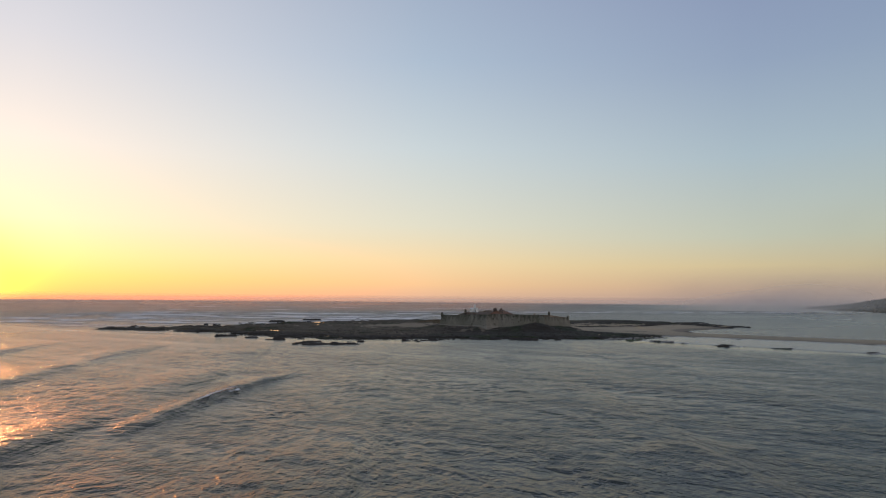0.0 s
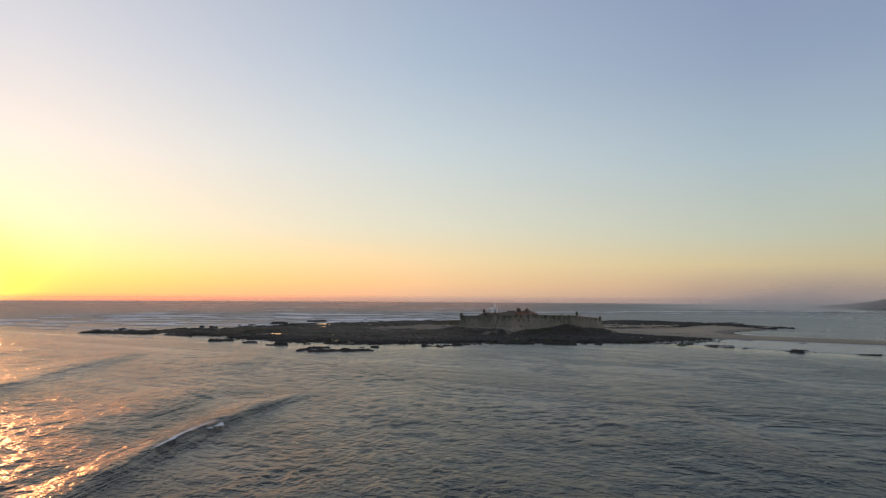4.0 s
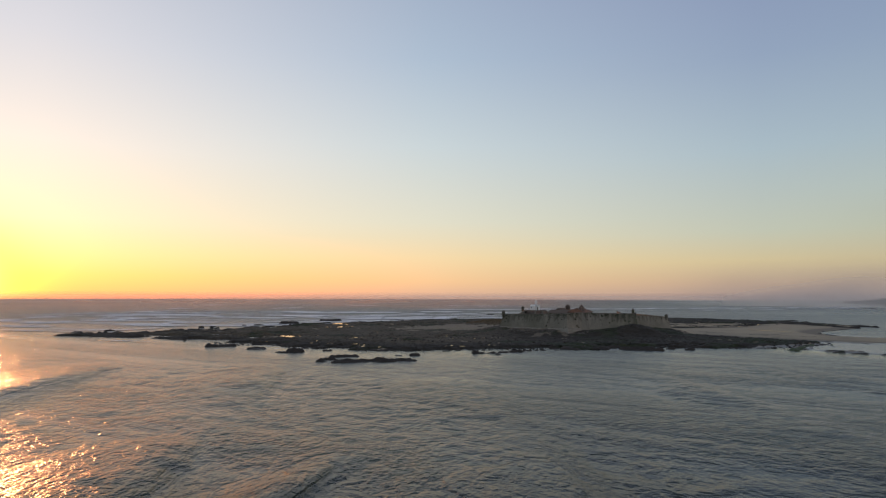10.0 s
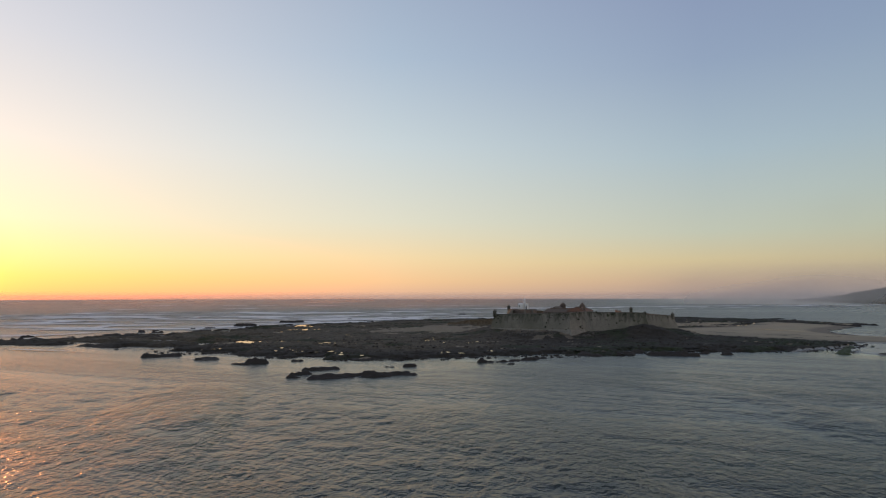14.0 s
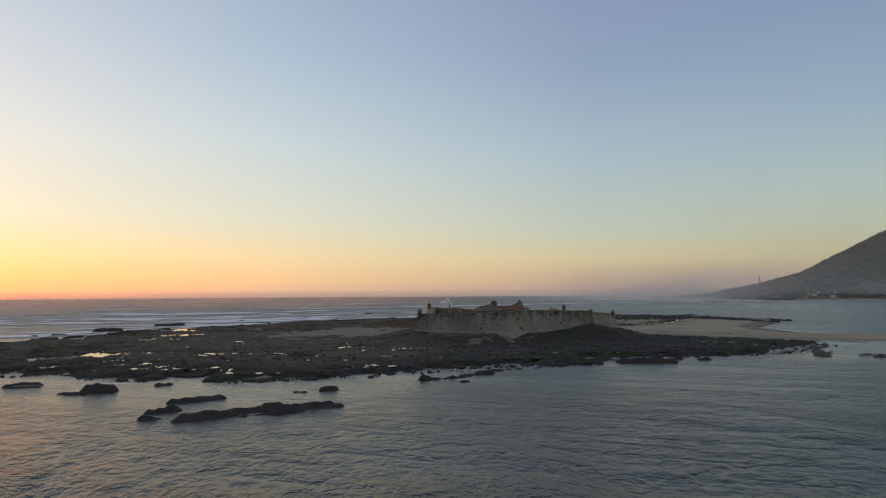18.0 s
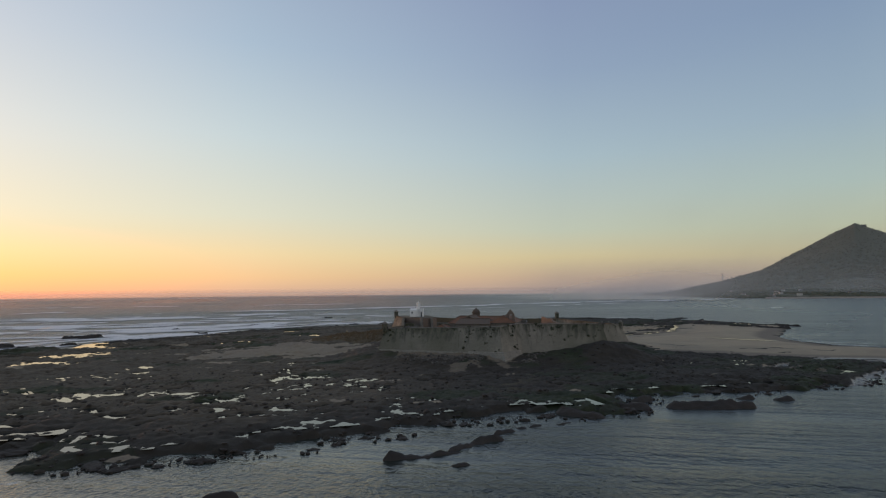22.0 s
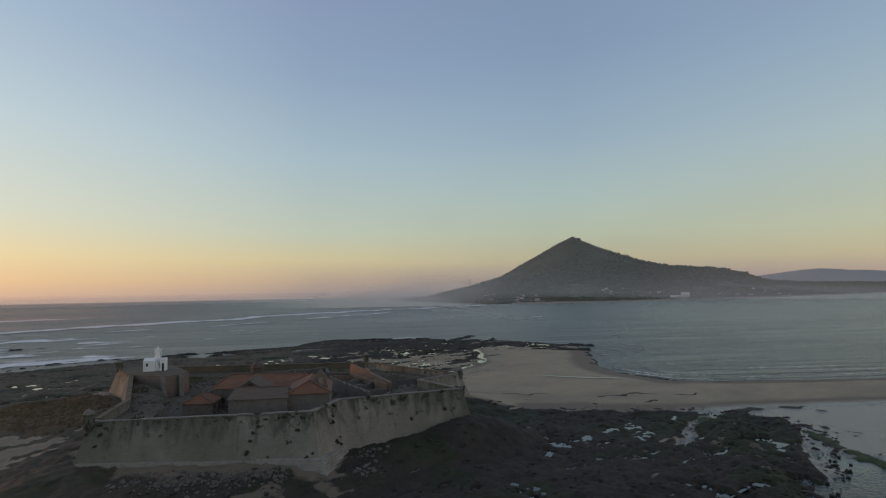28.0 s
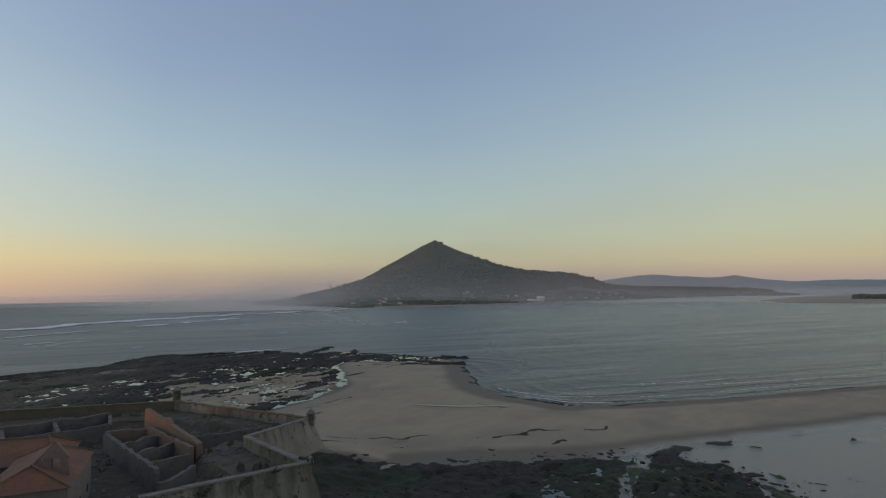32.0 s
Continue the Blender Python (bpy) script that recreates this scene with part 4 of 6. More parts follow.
gable = tagged(new("bell_gable"), "pointed stone bell gable with an open arch", "gable")
gm = pose(46.2, 462.3, 0, 0, 0, TURN_IN + 90)
bm = bmesh.new()
box(bm, -0.7, 0.7, -1.7, 1.7, 13.0, 14.6, gm)
part("pier", bm, MAT_BROWN, gable)
for s_ in (-1, 1):
    bm = bmesh.new()
    f = [bm.verts.new(gm @ Vector(c)) for c in ((-0.6, s_ * 1.6, 14.6), (0.6, s_ * 1.6, 14.6), (0.6, s_ * 0.55, 14.6), (-0.6, s_ * 0.55, 14.6), (-0.55, s_ * 1.4, 16.4), (0.55, s_ * 1.4, 16.4), (0.55, s_ * 0.5, 16.6), (-0.55, s_ * 0.5, 16.6))]
    for q in ((0, 1, 2, 3), (4, 7, 6, 5), (0, 4, 5, 1), (1, 5, 6, 2), (2, 6, 7, 3), (3, 7, 4, 0)):
        bm.faces.new([f[k] for k in q])
    part("post", bm, MAT_BROWN, gable)
bm = bmesh.new()
f = [bm.verts.new(gm @ Vector(c)) for c in ((-0.65, -1.55, 16.3), (-0.65, 1.55, 16.3), (-0.3, 0, 18.3), (0.65, -1.55, 16.3), (0.65, 1.55, 16.3), (0.3, 0, 18.3))]
for q in ((0, 1, 2), (5, 4, 3), (0, 3, 4, 1), (1, 4, 5, 2), (2, 5, 3, 0)):
    bm.faces.new([f[k] for k in q])
part("cap", bm, MAT_BROWN, gable)

light = tagged(new("harbour_light"), "white-painted light tower on a small white house", "lighthouse")
lm_ = pose(28.6, 535, 0, 0, 0, -25) @ Matrix.Diagonal((0.72, 0.8, 1, 1))
bm = bmesh.new()
f = [bm.verts.new(lm_ @ Vector(c)) for c in ((-4.4, -2.6, 12.9), (0.2, -2.6, 12.9), (0.2, 2.6, 12.9), (-4.4, 2.6, 12.9), (-4.4, -2.6, 16.3), (0.2, -2.6, 16.3), (0.2, 2.6, 16.3), (-4.4, 2.6, 16.3), (-4.4, 0, 17.0), (0.2, 0, 17.0))]
for q in ((3, 2, 1, 0), (0, 1, 5, 4), (1, 2, 6, 9, 5), (2, 3, 7, 6), (3, 0, 4, 8, 7), (4, 5, 9, 8), (6, 7, 8, 9)):
    bm.faces.new([f[k] for k in q])
part("house", bm, MAT_WHITE, light)
bm = bmesh.new()
box(bm, -3.3, -2.5, -2.66, -2.5, 14.6, 15.5, lm_)
part("window", bm, MAT_DARK, light)
bm = bmesh.new()
box(bm, 2.2, 4.3, -2.4, 1.8, 12.9, 16.8, lm_)
part("store", bm, MAT_WHITE, light)
bm = bmesh.new()
box(bm, 2.9, 3.7, -2.46, -2.3, 12.95, 15.4, lm_)
part("door", bm, MAT_DARK, light)
bm = bmesh.new()
for k in range(9):
    box(bm, 0.25 + k * 0.22, 0.25 + (k + 1) * 0.22, -1.6, 0.2, 12.9, 16.2 - k * 0.36, lm_)
part("stair", bm, MAT_WHITE, light, "steep white outside stair")
tower_at = lm_ @ pose(0.6, 1.0, 0)
bm = bmesh.new()
lathe(bm, [(1.25, 12.9), (1.1, 16.9), (0.8, 18.4)], 14, tower_at)
light_tower = part("tower", bm, MAT_WHITE, light)
bm = bmesh.new()
lathe(bm, [(0.8, 18.4), (1.15, 18.5), (1.15, 18.65), (0.6, 18.7)], 14, tower_at)
part("gallery", bm, MAT_WHITE, light_tower)
bm = bmesh.new()
lathe(bm, [(0.6, 18.7), (0.6, 19.6)], 14, tower_at)
part("lantern", bm, MAT_WHITE, light_tower)
bm = bmesh.new()
lathe(bm, [(0.72, 19.6), (0.7, 19.68), (0.35, 20.2), (0.08, 20.3), (0.06, 20.8)], 14, tower_at)
part("cap", bm, MAT_WHITE, light_tower)
for k in range(8):
    bm = bmesh.new()
    x, y = 0.6 + 1.08 * math.cos(k * math.pi / 4), 1.0 + 1.08 * math.sin(k * math.pi / 4)
    box(bm, x - 0.05, x + 0.05, y - 0.05, y + 0.05, 18.6, 19.6, lm_)
    part("baluster", bm, MAT_WHITE, light_tower)
for x_ in (-0.6, 2.0):
    bm = bmesh.new()
    lathe(bm, [(0.12, 12.9), (0.07, 19.9)], 6, lm_ @ pose(x_, 0.6, 0))
    part("mast", bm, MAT_WHITE, light)

# ---------------------------------------------------------------- ruins in the yard
def ruin_wall(parent, p, q, top, thick=0.8, z0=7.0, mat=None, dip=0.5, seed=1):
    """A roofless wall from p to q with a broken top."""
    p, q = Vector(p), Vector(q)
    length = (q - p).length
    side = Vector((-(q - p).y, (q - p).x)).normalized() * thick / 2
    n = max(3, int(length / 0.8))
    bm = bmesh.new()
    rows_ = []
    for k in range(n + 1):
        c = p.lerp(q, k / n)
        t = top - dip * max(0.0, noise.noise((k * 0.45, seed * 3.7, 0.5)) + 0.2) - 0.12 * random.random()
        rows_.append([bm.verts.new((c.x + side.x, c.y + side.y, z0)), bm.verts.new((c.x + side.x, c.y + side.y, t)), bm.verts.new((c.x - side.x, c.y - side.y, t + 0.05)), bm.verts.new((c.x - side.x, c.y - side.y, z0))])
    for a_, b_ in zip(rows_, rows_[1:]):
        for k in range(4):
            bm.faces.new((a_[k], b_[k], b_[(k + 1) % 4], a_[(k + 1) % 4]))
    bm.faces.new(rows_[0])
    bm.faces.new(rows_[-1][::-1])
    return part("wall", bm, mat or MAT_RUIN, parent)


north_range = tagged(new("roofless_range"), "roofless range of grey ruined rooms", "ruin")
for k, (p, q, top) in enumerate((((40, 512), (54, 507), 11), ((54, 507), (72, 504), 11), ((72, 504), (77, 515), 11), ((77, 515), (46, 520), 11.3), ((63, 506), (66, 516), 11), ((54, 507), (57, 518), 10.8), ((46, 510), (49, 519.5), 10.8))):
    ruin_wall(north_range, p, q, top, 0.7, 7, MAT_RUIN, 0.5, k)
east_range = tagged(new("ruined_cells"), "row of ruined cells with bare plastered walls", "ruin")
for k, (p, q, top, m) in enumerate((((68, 497), (61, 464), 11, MAT_RUIN), ((75, 494), (71, 471), 11.2, MAT_WARM), ((68, 497), (75, 494), 11, MAT_WARM), ((65.6, 486), (73.6, 487), 10.8, MAT_RUIN), ((64, 478), (72.3, 479), 10.6, MAT_RUIN), ((62.4, 470), (70.8, 471), 10.4, MAT_RUIN), ((58, 458), (66, 462), 10.6, MAT_RUIN))):
    ruin_wall(east_range, p, q, top, 0.8, 7, m, 0.6, 20 + k)
ridge_wall = tagged(new("broken_gable_wall"), "thick broken wall with orange plaster, sloping down", "ruin")
bm = bmesh.new()
pa, pb = Vector((78.6, 501.2)), Vector((73.3, 472.2))
rows_ = []
for k in range(25):
    c = pa.lerp(pb, k / 24)
    t = 13.4 - 2.2 * k / 24 + (0.8 if 9 < k < 12 else 0) + 0.3 * noise.noise((k * 0.7, 0, 4))
    rows_.append([bm.verts.new((c.x + o, c.y, z)) for o, z in ((-0.9, 7), (-0.55, t), (0.55, t - 0.1), (0.8, 7))])
for a_, b_ in zip(rows_, rows_[1:]):
    for k in range(4):
        bm.faces.new((a_[k], b_[k], b_[(k + 1) % 4], a_[(k + 1) % 4]))
bm.faces.new(rows_[0])
bm.faces.new(rows_[-1][::-1])
part("wall", bm, MAT_WARM, ridge_wall)
battery = tagged(new("upper_battery"), "raised stone battery with orange-lit west face", "battery")
bm = bmesh.new()
foot = [(20.4, 529.3), (26.0, 518), (31, 519), (35, 523), (37, 546), (22, 551.5)]
lo_ = [bm.verts.new((x, y, 4)) for x, y in foot]
hi_ = [bm.verts.new((x * 0.985 + 0.45, y * 0.985 + 8.0, 12.9)) for x, y in foot]
bm.faces.new(hi_)
for k in range(6):
    bm.faces.new((lo_[k], lo_[(k + 1) % 6], hi_[(k + 1) % 6], hi_[k]))
part("masonry", bm, MAT_BROWN, battery)
for x_, y_ in ((26.2, 517.6), (31.2, 518.6)):
    bm = bmesh.new()
    f = [bm.verts.new((x_ + a_, y_ + b_ + (0.9 if z_ > 5 else 0.0), z_)) for a_, b_, z_ in ((-0.7, -2.2, 4.0), (0.7, -2.2, 4.0), (0.6, 0.6, 4.0), (-0.6, 0.6, 4.0), (-0.5, -1.2, 12.9), (0.5, -1.2, 12.9), (0.5, 0.6, 12.9), (-0.5, 0.6, 12.9))]
    for q in ((3, 2, 1, 0), (4, 5, 6, 7), (0, 1, 5, 4), (1, 2, 6, 5), (2, 3, 7, 6), (3, 0, 4, 7)):
        bm.faces.new([f[k] for k in q])
    part("buttress", bm, MAT_WALL_PALE, battery, "pale sloping buttress")
bm = bmesh.new()
bm.faces.new([bm.verts.new((x * 0.985 + 0.45, y * 0.985 + 8.0, 12.93)) for x, y in foot])
for v in bmesh.ops.extrude_face_region(bm, geom=bm.faces[:])["geom"]:
    if isinstance(v, bmesh.types.BMVert):
        v.co.z += 0.12
part("deck", bm, MAT_YARD, battery, "earth deck of the battery")

low_wall = tagged(new("low_wall"), "low curved broken wall across the eastern yard", "wall")
for k, (p, q) in enumerate((((76, 482), (82, 481)), ((82, 481), (87, 478)), ((87, 478), (91, 478)))):
    ruin_wall(low_wall, p, q, 10.2, 0.7, 7.0, MAT_RUIN, 0.6, 60 + k)
yard_rng = random.Random(44)
bm = bmesh.new()
for _ in range(700):
    zone = yard_rng.random()
    if zone < 0.55:
        x, y = yard_rng.gauss(86, 5), yard_rng.gauss(484, 7)
    else:
        x, y = yard_rng.uniform(20, 90), yard_rng.uniform(458, 530)
    if inside_distance(np.array([x]), np.array([y]), FORT)[0] < 8.6:
        continue
    r = 0.12 + 0.35 * yard_rng.random() ** 3
    m = pose(x, y, 7.0 + 0.3 * r, yard_rng.uniform(-25, 25), yard_rng.uniform(-25, 25), yard_rng.uniform(0, 360))
    box(bm, -r * yard_rng.uniform(0.8, 1.8), r, -r, r * yard_rng.uniform(0.6, 1.2), -0.6 * r, 0.6 * r, m)
tagged(part("yard_rubble", bm, MAT_WALL_PALE), "pale rubble strewn about the yard", "rubble", kind="stuff")

weed_rng = random.Random(21)
bm = bmesh.new()
spots = []
while len(spots) < 1500:
    x, y = weed_rng.uniform(0, 100), weed_rng.uniform(440, 552)
    spots.append((x, y))
inside_f = inside_distance(np.array([p[0] for p in spots]), np.array([p[1] for p in spots]), FORT)
for (x, y), d in zip(spots, inside_f):
    if d < 1.2 or vnoise(np.array([x / 9]), np.array([y / 9]), 3)[0] < -0.2:
        continue
    z = 11.0 if d < 6.5 else 7.0
    near_top = min(range(len(FORT)), key=lambda k: (FORT[k][0] - x) ** 2 + (FORT[k][1] - y) ** 2)
    z = TOPS[near_top] - 2.4 if d < 6.5 else 7.0
    for _ in range(4):
        r = weed_rng.uniform(0.25, 0.7)
        cx_, cy_ = x + weed_rng.uniform(-0.8, 0.8), y + weed_rng.uniform(-0.8, 0.8)
        tip = bm.verts.new((cx_ + weed_rng.uniform(-0.2, 0.2), cy_ + weed_rng.uniform(-0.2, 0.2), z + r * 1.1))
        ring = [bm.verts.new((cx_ + r * math.cos(k * 1.257 + r), cy_ + r * math.sin(k * 1.257 + r) * weed_rng.uniform(0.6, 1.2), z - 0.4)) for k in range(5)]
        for k in range(5):
            bm.faces.new((ring[k], ring[(k + 1) % 5], tip))
MAT_SCRUB = surface("dry_scrub", (0.07, 0.07, 0.035), (0.05, 0.055, 0.028), (0.1, 0.08, 0.045), 0.4, 2.5, 0.95, 0.05)
yard_bm = bm
bm = bmesh.new()
for _ in range(170):
    i = weed_rng.choice((0, 0, 0, 0, 1, 1, 10, 3, 2))
    j = (i + 1) % len(FORT)
    u, w = weed_rng.random(), 1 - weed_rng.random() ** 1.6
    if vnoise(np.array([i * 9.3 + u * 5]), np.array([w * 2.0]), 8)[0] < 0.0:
        continue
    c = outer_base[i].lerp(outer_base[j], u).lerp(outer_top[i].lerp(outer_top[j], u), w)
    z = 0.5 + (TOPS[i] * (1 - u) + TOPS[j] * u - 0.5) * w
    away = (outer_base[i].lerp(outer_base[j], u) - outer_top[i].lerp(outer_top[j], u)).normalized()
    for _ in range(5):
        r = weed_rng.uniform(0.12, 0.42)
        q = Vector((c.x + weed_rng.uniform(-0.4, 0.4), c.y + weed_rng.uniform(-0.4, 0.4), z + weed_rng.uniform(-0.25, 0.25)))
        tip = bm.verts.new((q.x + away.x * r, q.y + away.y * r, q.z + 0.2 * r))
        ring = [bm.verts.new((q.x - away.x * 0.3 - away.y * r * math.cos(k * 1.257), q.y - away.y * 0.3 + away.x * r * math.cos(k * 1.257), q.z + r * math.sin(k * 1.257))) for k in range(5)]
        for k in range(5):
            bm.faces.new((ring[k], ring[(k + 1) % 5], tip))
MAT_PLANT = surface("wall_plant", (0.035, 0.042, 0.02), (0.028, 0.034, 0.018), (0.05, 0.05, 0.025), 0.6, 3.0, 0.9, 0.03)
tagged(part("wall_plants", bm, MAT_PLANT), "dark plants rooted in the fort wall", "plants", kind="stuff")
bm = bmesh.new()
gx, gy = np.array([weed_rng.gauss(-1, 13) for _ in range(1500)]), np.array([weed_rng.gauss(533, 18) for _ in range(1500)])
g_h, _, g_mask = ground_height(gx, gy)[:3]
for x, y, z, g_, out_ in zip(gx, gy, g_h, g_mask, inside_distance(gx, gy, FORT)):
    if g_ < 0.5 or out_ > -4.5:
        continue
    for _ in range(3):
        r = weed_rng.uniform(0.15, 0.4)
        cx_, cy_ = x + weed_rng.uniform(-0.6, 0.6), y + weed_rng.uniform(-0.6, 0.6)
        tip = bm.verts.new((cx_ + weed_rng.uniform(-0.2, 0.2), cy_ + weed_rng.uniform(-0.2, 0.2), z + r * 1.6))
        ring = [bm.verts.new((cx_ + r * math.cos(k * 1.257 + r), cy_ + r * math.sin(k * 1.257 + r), z - 0.2)) for k in range(5)]
        for k in range(5):
            bm.faces.new((ring[k], ring[(k + 1) % 5], tip))
MAT_STRAW = surface("dry_grass", (0.12, 0.083, 0.045), (0.09, 0.068, 0.037), (0.06, 0.056, 0.03), 0.4, 2.5, 0.95, 0.03)
tagged(part("dune_grass", bm, MAT_STRAW), "tawny dry grass on the dune beside the fort", "grass", kind="stuff")
bm = yard_bm
tagged(part("yard_weeds", bm, MAT_SCRUB), "tufts of dry weeds on the ramparts and in the yard", "weeds", kind="stuff")

# ---------------------------------------------------------------- rocks in the water
def rock_mesh(name, seed, sx_=1.0, sy_=1.0, sz_=0.7, sub=3):
    bm = bmesh.new()
    bmesh.ops.create_icosphere(bm, subdivisions=sub, radius=1.0)
    for v in bm.verts:
        c = v.co.copy()
        k = 1 + 0.5 * noise.noise(c * 1.3 + Vector((seed * 5.1, 0, 0))) + 0.3 * noise.noise(c * 3.1 + Vector((0, seed * 3.3, 0))) + 0.07 * noise.noise(c * 7 + Vector((0, 0, seed)))
        v.co = Vector((c.x * k * sx_, c.y * k * sy_, max(-0.5, c.z * k * sz_)))
    me = bpy.data.meshes.new(name)
    bm.to_mesh(me)
    bm.free()
    me.materials.append(MAT_ROCK)
    return me


def islet(p, q, width, height, seed, mat=None, label="dark wet reef breaking the water off the islet"):
    """A long low reef from p to q, its crest uneven, its foot under water."""
    p, q = Vector(p), Vector(q)
    axis = q - p
    length = axis.length
    ang = math.atan2(axis.y, axis.x)
    nu, nv = max(14, int((length + 4.4 * width) / 0.45)), max(12, int(5.6 * width / 0.4))
    u, v = np.meshgrid(np.linspace(-2.2 * width, length + 2.2 * width, nu), np.linspace(-2.8 * width, 2.8 * width, nv), indexing="ij")
    du = np.maximum(np.maximum(-u, u - length), 0)
    width = 0.85 * width
    wob = 1 + 0.6 * fbm(u / 5 + seed * 9.7, v * 0 + seed, 3, 200)
    d = np.hypot(du, v + 1.2 * fbm(u / 6, u * 0 + seed, 2, 210)) / (width * np.maximum(wob, 0.35))
    slab = 0.5 - 2 * np.abs(fbm(u / 14 + seed * 3.1, v / 1.5 + u / 30 + seed, 3, 230))
    z = height * (1 - d ** 1.6) * (0.9 + 0.4 * fbm(u / 5 + seed, v / 2.4, 3, 220)) + (0.4 * slab + 0.6 * fbm(u / 1.9, v / 1.0 + seed * 7, 4, 240) + 0.16 * vnoise(u / 0.8, v / 0.6 + seed * 5, 244)) * step(1.5, 0.8, d) - 0.25
    z = np.maximum(z, -1.2)
    X, Y = p.x + u * math.cos(ang) - v * math.sin(ang), p.y + u * math.sin(ang) + v * math.cos(ang)
    ob = grid_mesh("reef", X, Y, z, mat or MAT_ROCK)
    return tagged(ob, label, "rock", "reefs off the islet")


for k, (p, q, w, h) in enumerate((((-72, 312), (-58, 318), 2.6, 2.0), ((-59, 317), (-46, 317), 2.4, 2.4), ((-73, 310), (-52, 314), 1.2, 0.9), ((-79, 319), (-75, 321), 1.8, 2.0), ((-79, 313), (-76, 313), 1.6, 1.5),
                                  ((-77, 329), (-69, 333), 1.8, 1.8), ((-99, 350), (-94, 350), 2.8, 3.2), ((-104, 347), (-98, 346), 1.5, 1.2), ((-86, 355), (-83, 355), 1.2, 1.2), ((-54, 336), (-52, 335), 1.1, 1.2),
                                  ((-48, 337), (-45, 337.5), 1.2, 1.5), ((-23, 348), (-12, 349), 1.5, 1.3), ((-13, 350), (-3, 353), 1.9, 1.6), ((-15, 342), (-13, 342), 1.0, 1.0), ((-2, 357), (1, 358), 1.2, 1.0),
                                  ((4, 359), (8, 360), 1.2, 1.0), ((12, 361), (15, 361), 1.1, 1.0), ((43, 366), (58, 361.5), 3.0, 2.6), ((31, 369.5), (36, 368), 3.4, 2.4), ((39, 374), (43, 376), 2.4, 2.2), ((18, 369), (22, 364), 3.0, 2.2), ((25, 370), (27, 369), 2.0, 1.8), ((63, 369), (66, 369), 1.8, 1.6), ((70, 366), (73, 366), 1.6, 1.5),
                                  ((127, 356), (137, 357), 1.8, 1.3), ((152, 325), (155, 322), 1.9, 1.8), ((-142, 372), (-132, 376), 2.2, 2.0), ((-120, 362), (-114, 363), 1.8, 1.8), ((-225, 455), (-215, 460), 2.0, 2.2), ((-190, 470), (-180, 476), 2.0, 2.0))):
    islet(p, q, w * 0.74, h * 0.55, k + 1)

MAT_WEED = surface("seaweed_rock", (0.04, 0.06, 0.02), (0.055, 0.075, 0.03), (0.035, 0.03, 0.02), 0.3, 1.4, 0.8, 0.15)
for k, (p, q, w, h) in enumerate((((140, 391), (124, 374), 2.6, 0.9), ((122, 371), (116, 364), 2.4, 0.8), ((149, 392), (146, 386), 1.3, 0.6), ((155, 379), (153, 375), 1.0, 0.5), ((136, 413), (124, 408), 4.5, 1.3), ((140, 404), (134, 399), 3.0, 0.9), ((131, 399), (124, 393), 3.0, 1.0), ((146, 404), (142, 398), 1.6, 0.7))):
    islet(p, q, w, h, 50 + k, MAT_WEED, "low reef with green seaweed on wet sand")
for k, (p, q, w, h) in enumerate((((230, 586), (243, 573), 1.6, 1.3), ((246, 570), (268, 547), 2.4, 1.5), ((288, 575), (293, 562), 2.2, 1.6), ((270, 628), (292, 650), 3.0, 1.0), ((250, 655), (300, 682), 4.0, 0.9), ((200, 700), (250, 697), 3.5, 0.9), ((-52, 742), (-46, 744), 1.6, 1.0), ((-38, 748), (-35, 748), 1.2, 0.9), ((14, 842), (20, 844), 1.8, 1.0), ((30, 846), (33, 847), 1.3, 0.8), ((-104, 706), (-99, 708), 1.6, 1.1), ((-150, 640), (-135, 650), 3, 2.0), ((-170, 585), (-160, 592), 3, 2.2))):
    islet(p, q, w, h, 80 + k)
surf_rng = random.Random(33)
for k in range(22):
    u = surf_rng.random()
    c = Vector((-250, 452)).lerp(Vector((-60, 668)), u) + Vector((-0.75, 0.66)) * surf_rng.uniform(0, 26)
    a_ = surf_rng.uniform(-0.4, 0.6)
    n_ = surf_rng.uniform(1.5, 6)
    islet((c.x, c.y), (c.x + n_ * math.cos(a_), c.y + n_ * math.sin(a_)), surf_rng.uniform(0.9, 1.9), surf_rng.uniform(0.8, 1.5), 120 + k, None, "low dark rock standing in the surf")
boulder_meshes = [rock_mesh("boulder", k + 1, 1.2 + 0.4 * (k % 3), 1.0, 0.42 + 0.1 * (k % 2), 3) for k in range(6)]
rng = random.Random(5)
edge = ROCK[0:24]
made = 0
outer_edge = ROCK[-9:]
inner_edge = [(103, 466), (110, 452), (124, 444), (138, 430), (149, 419), (150, 410), (142, 402), (137, 395), (146, 380)]
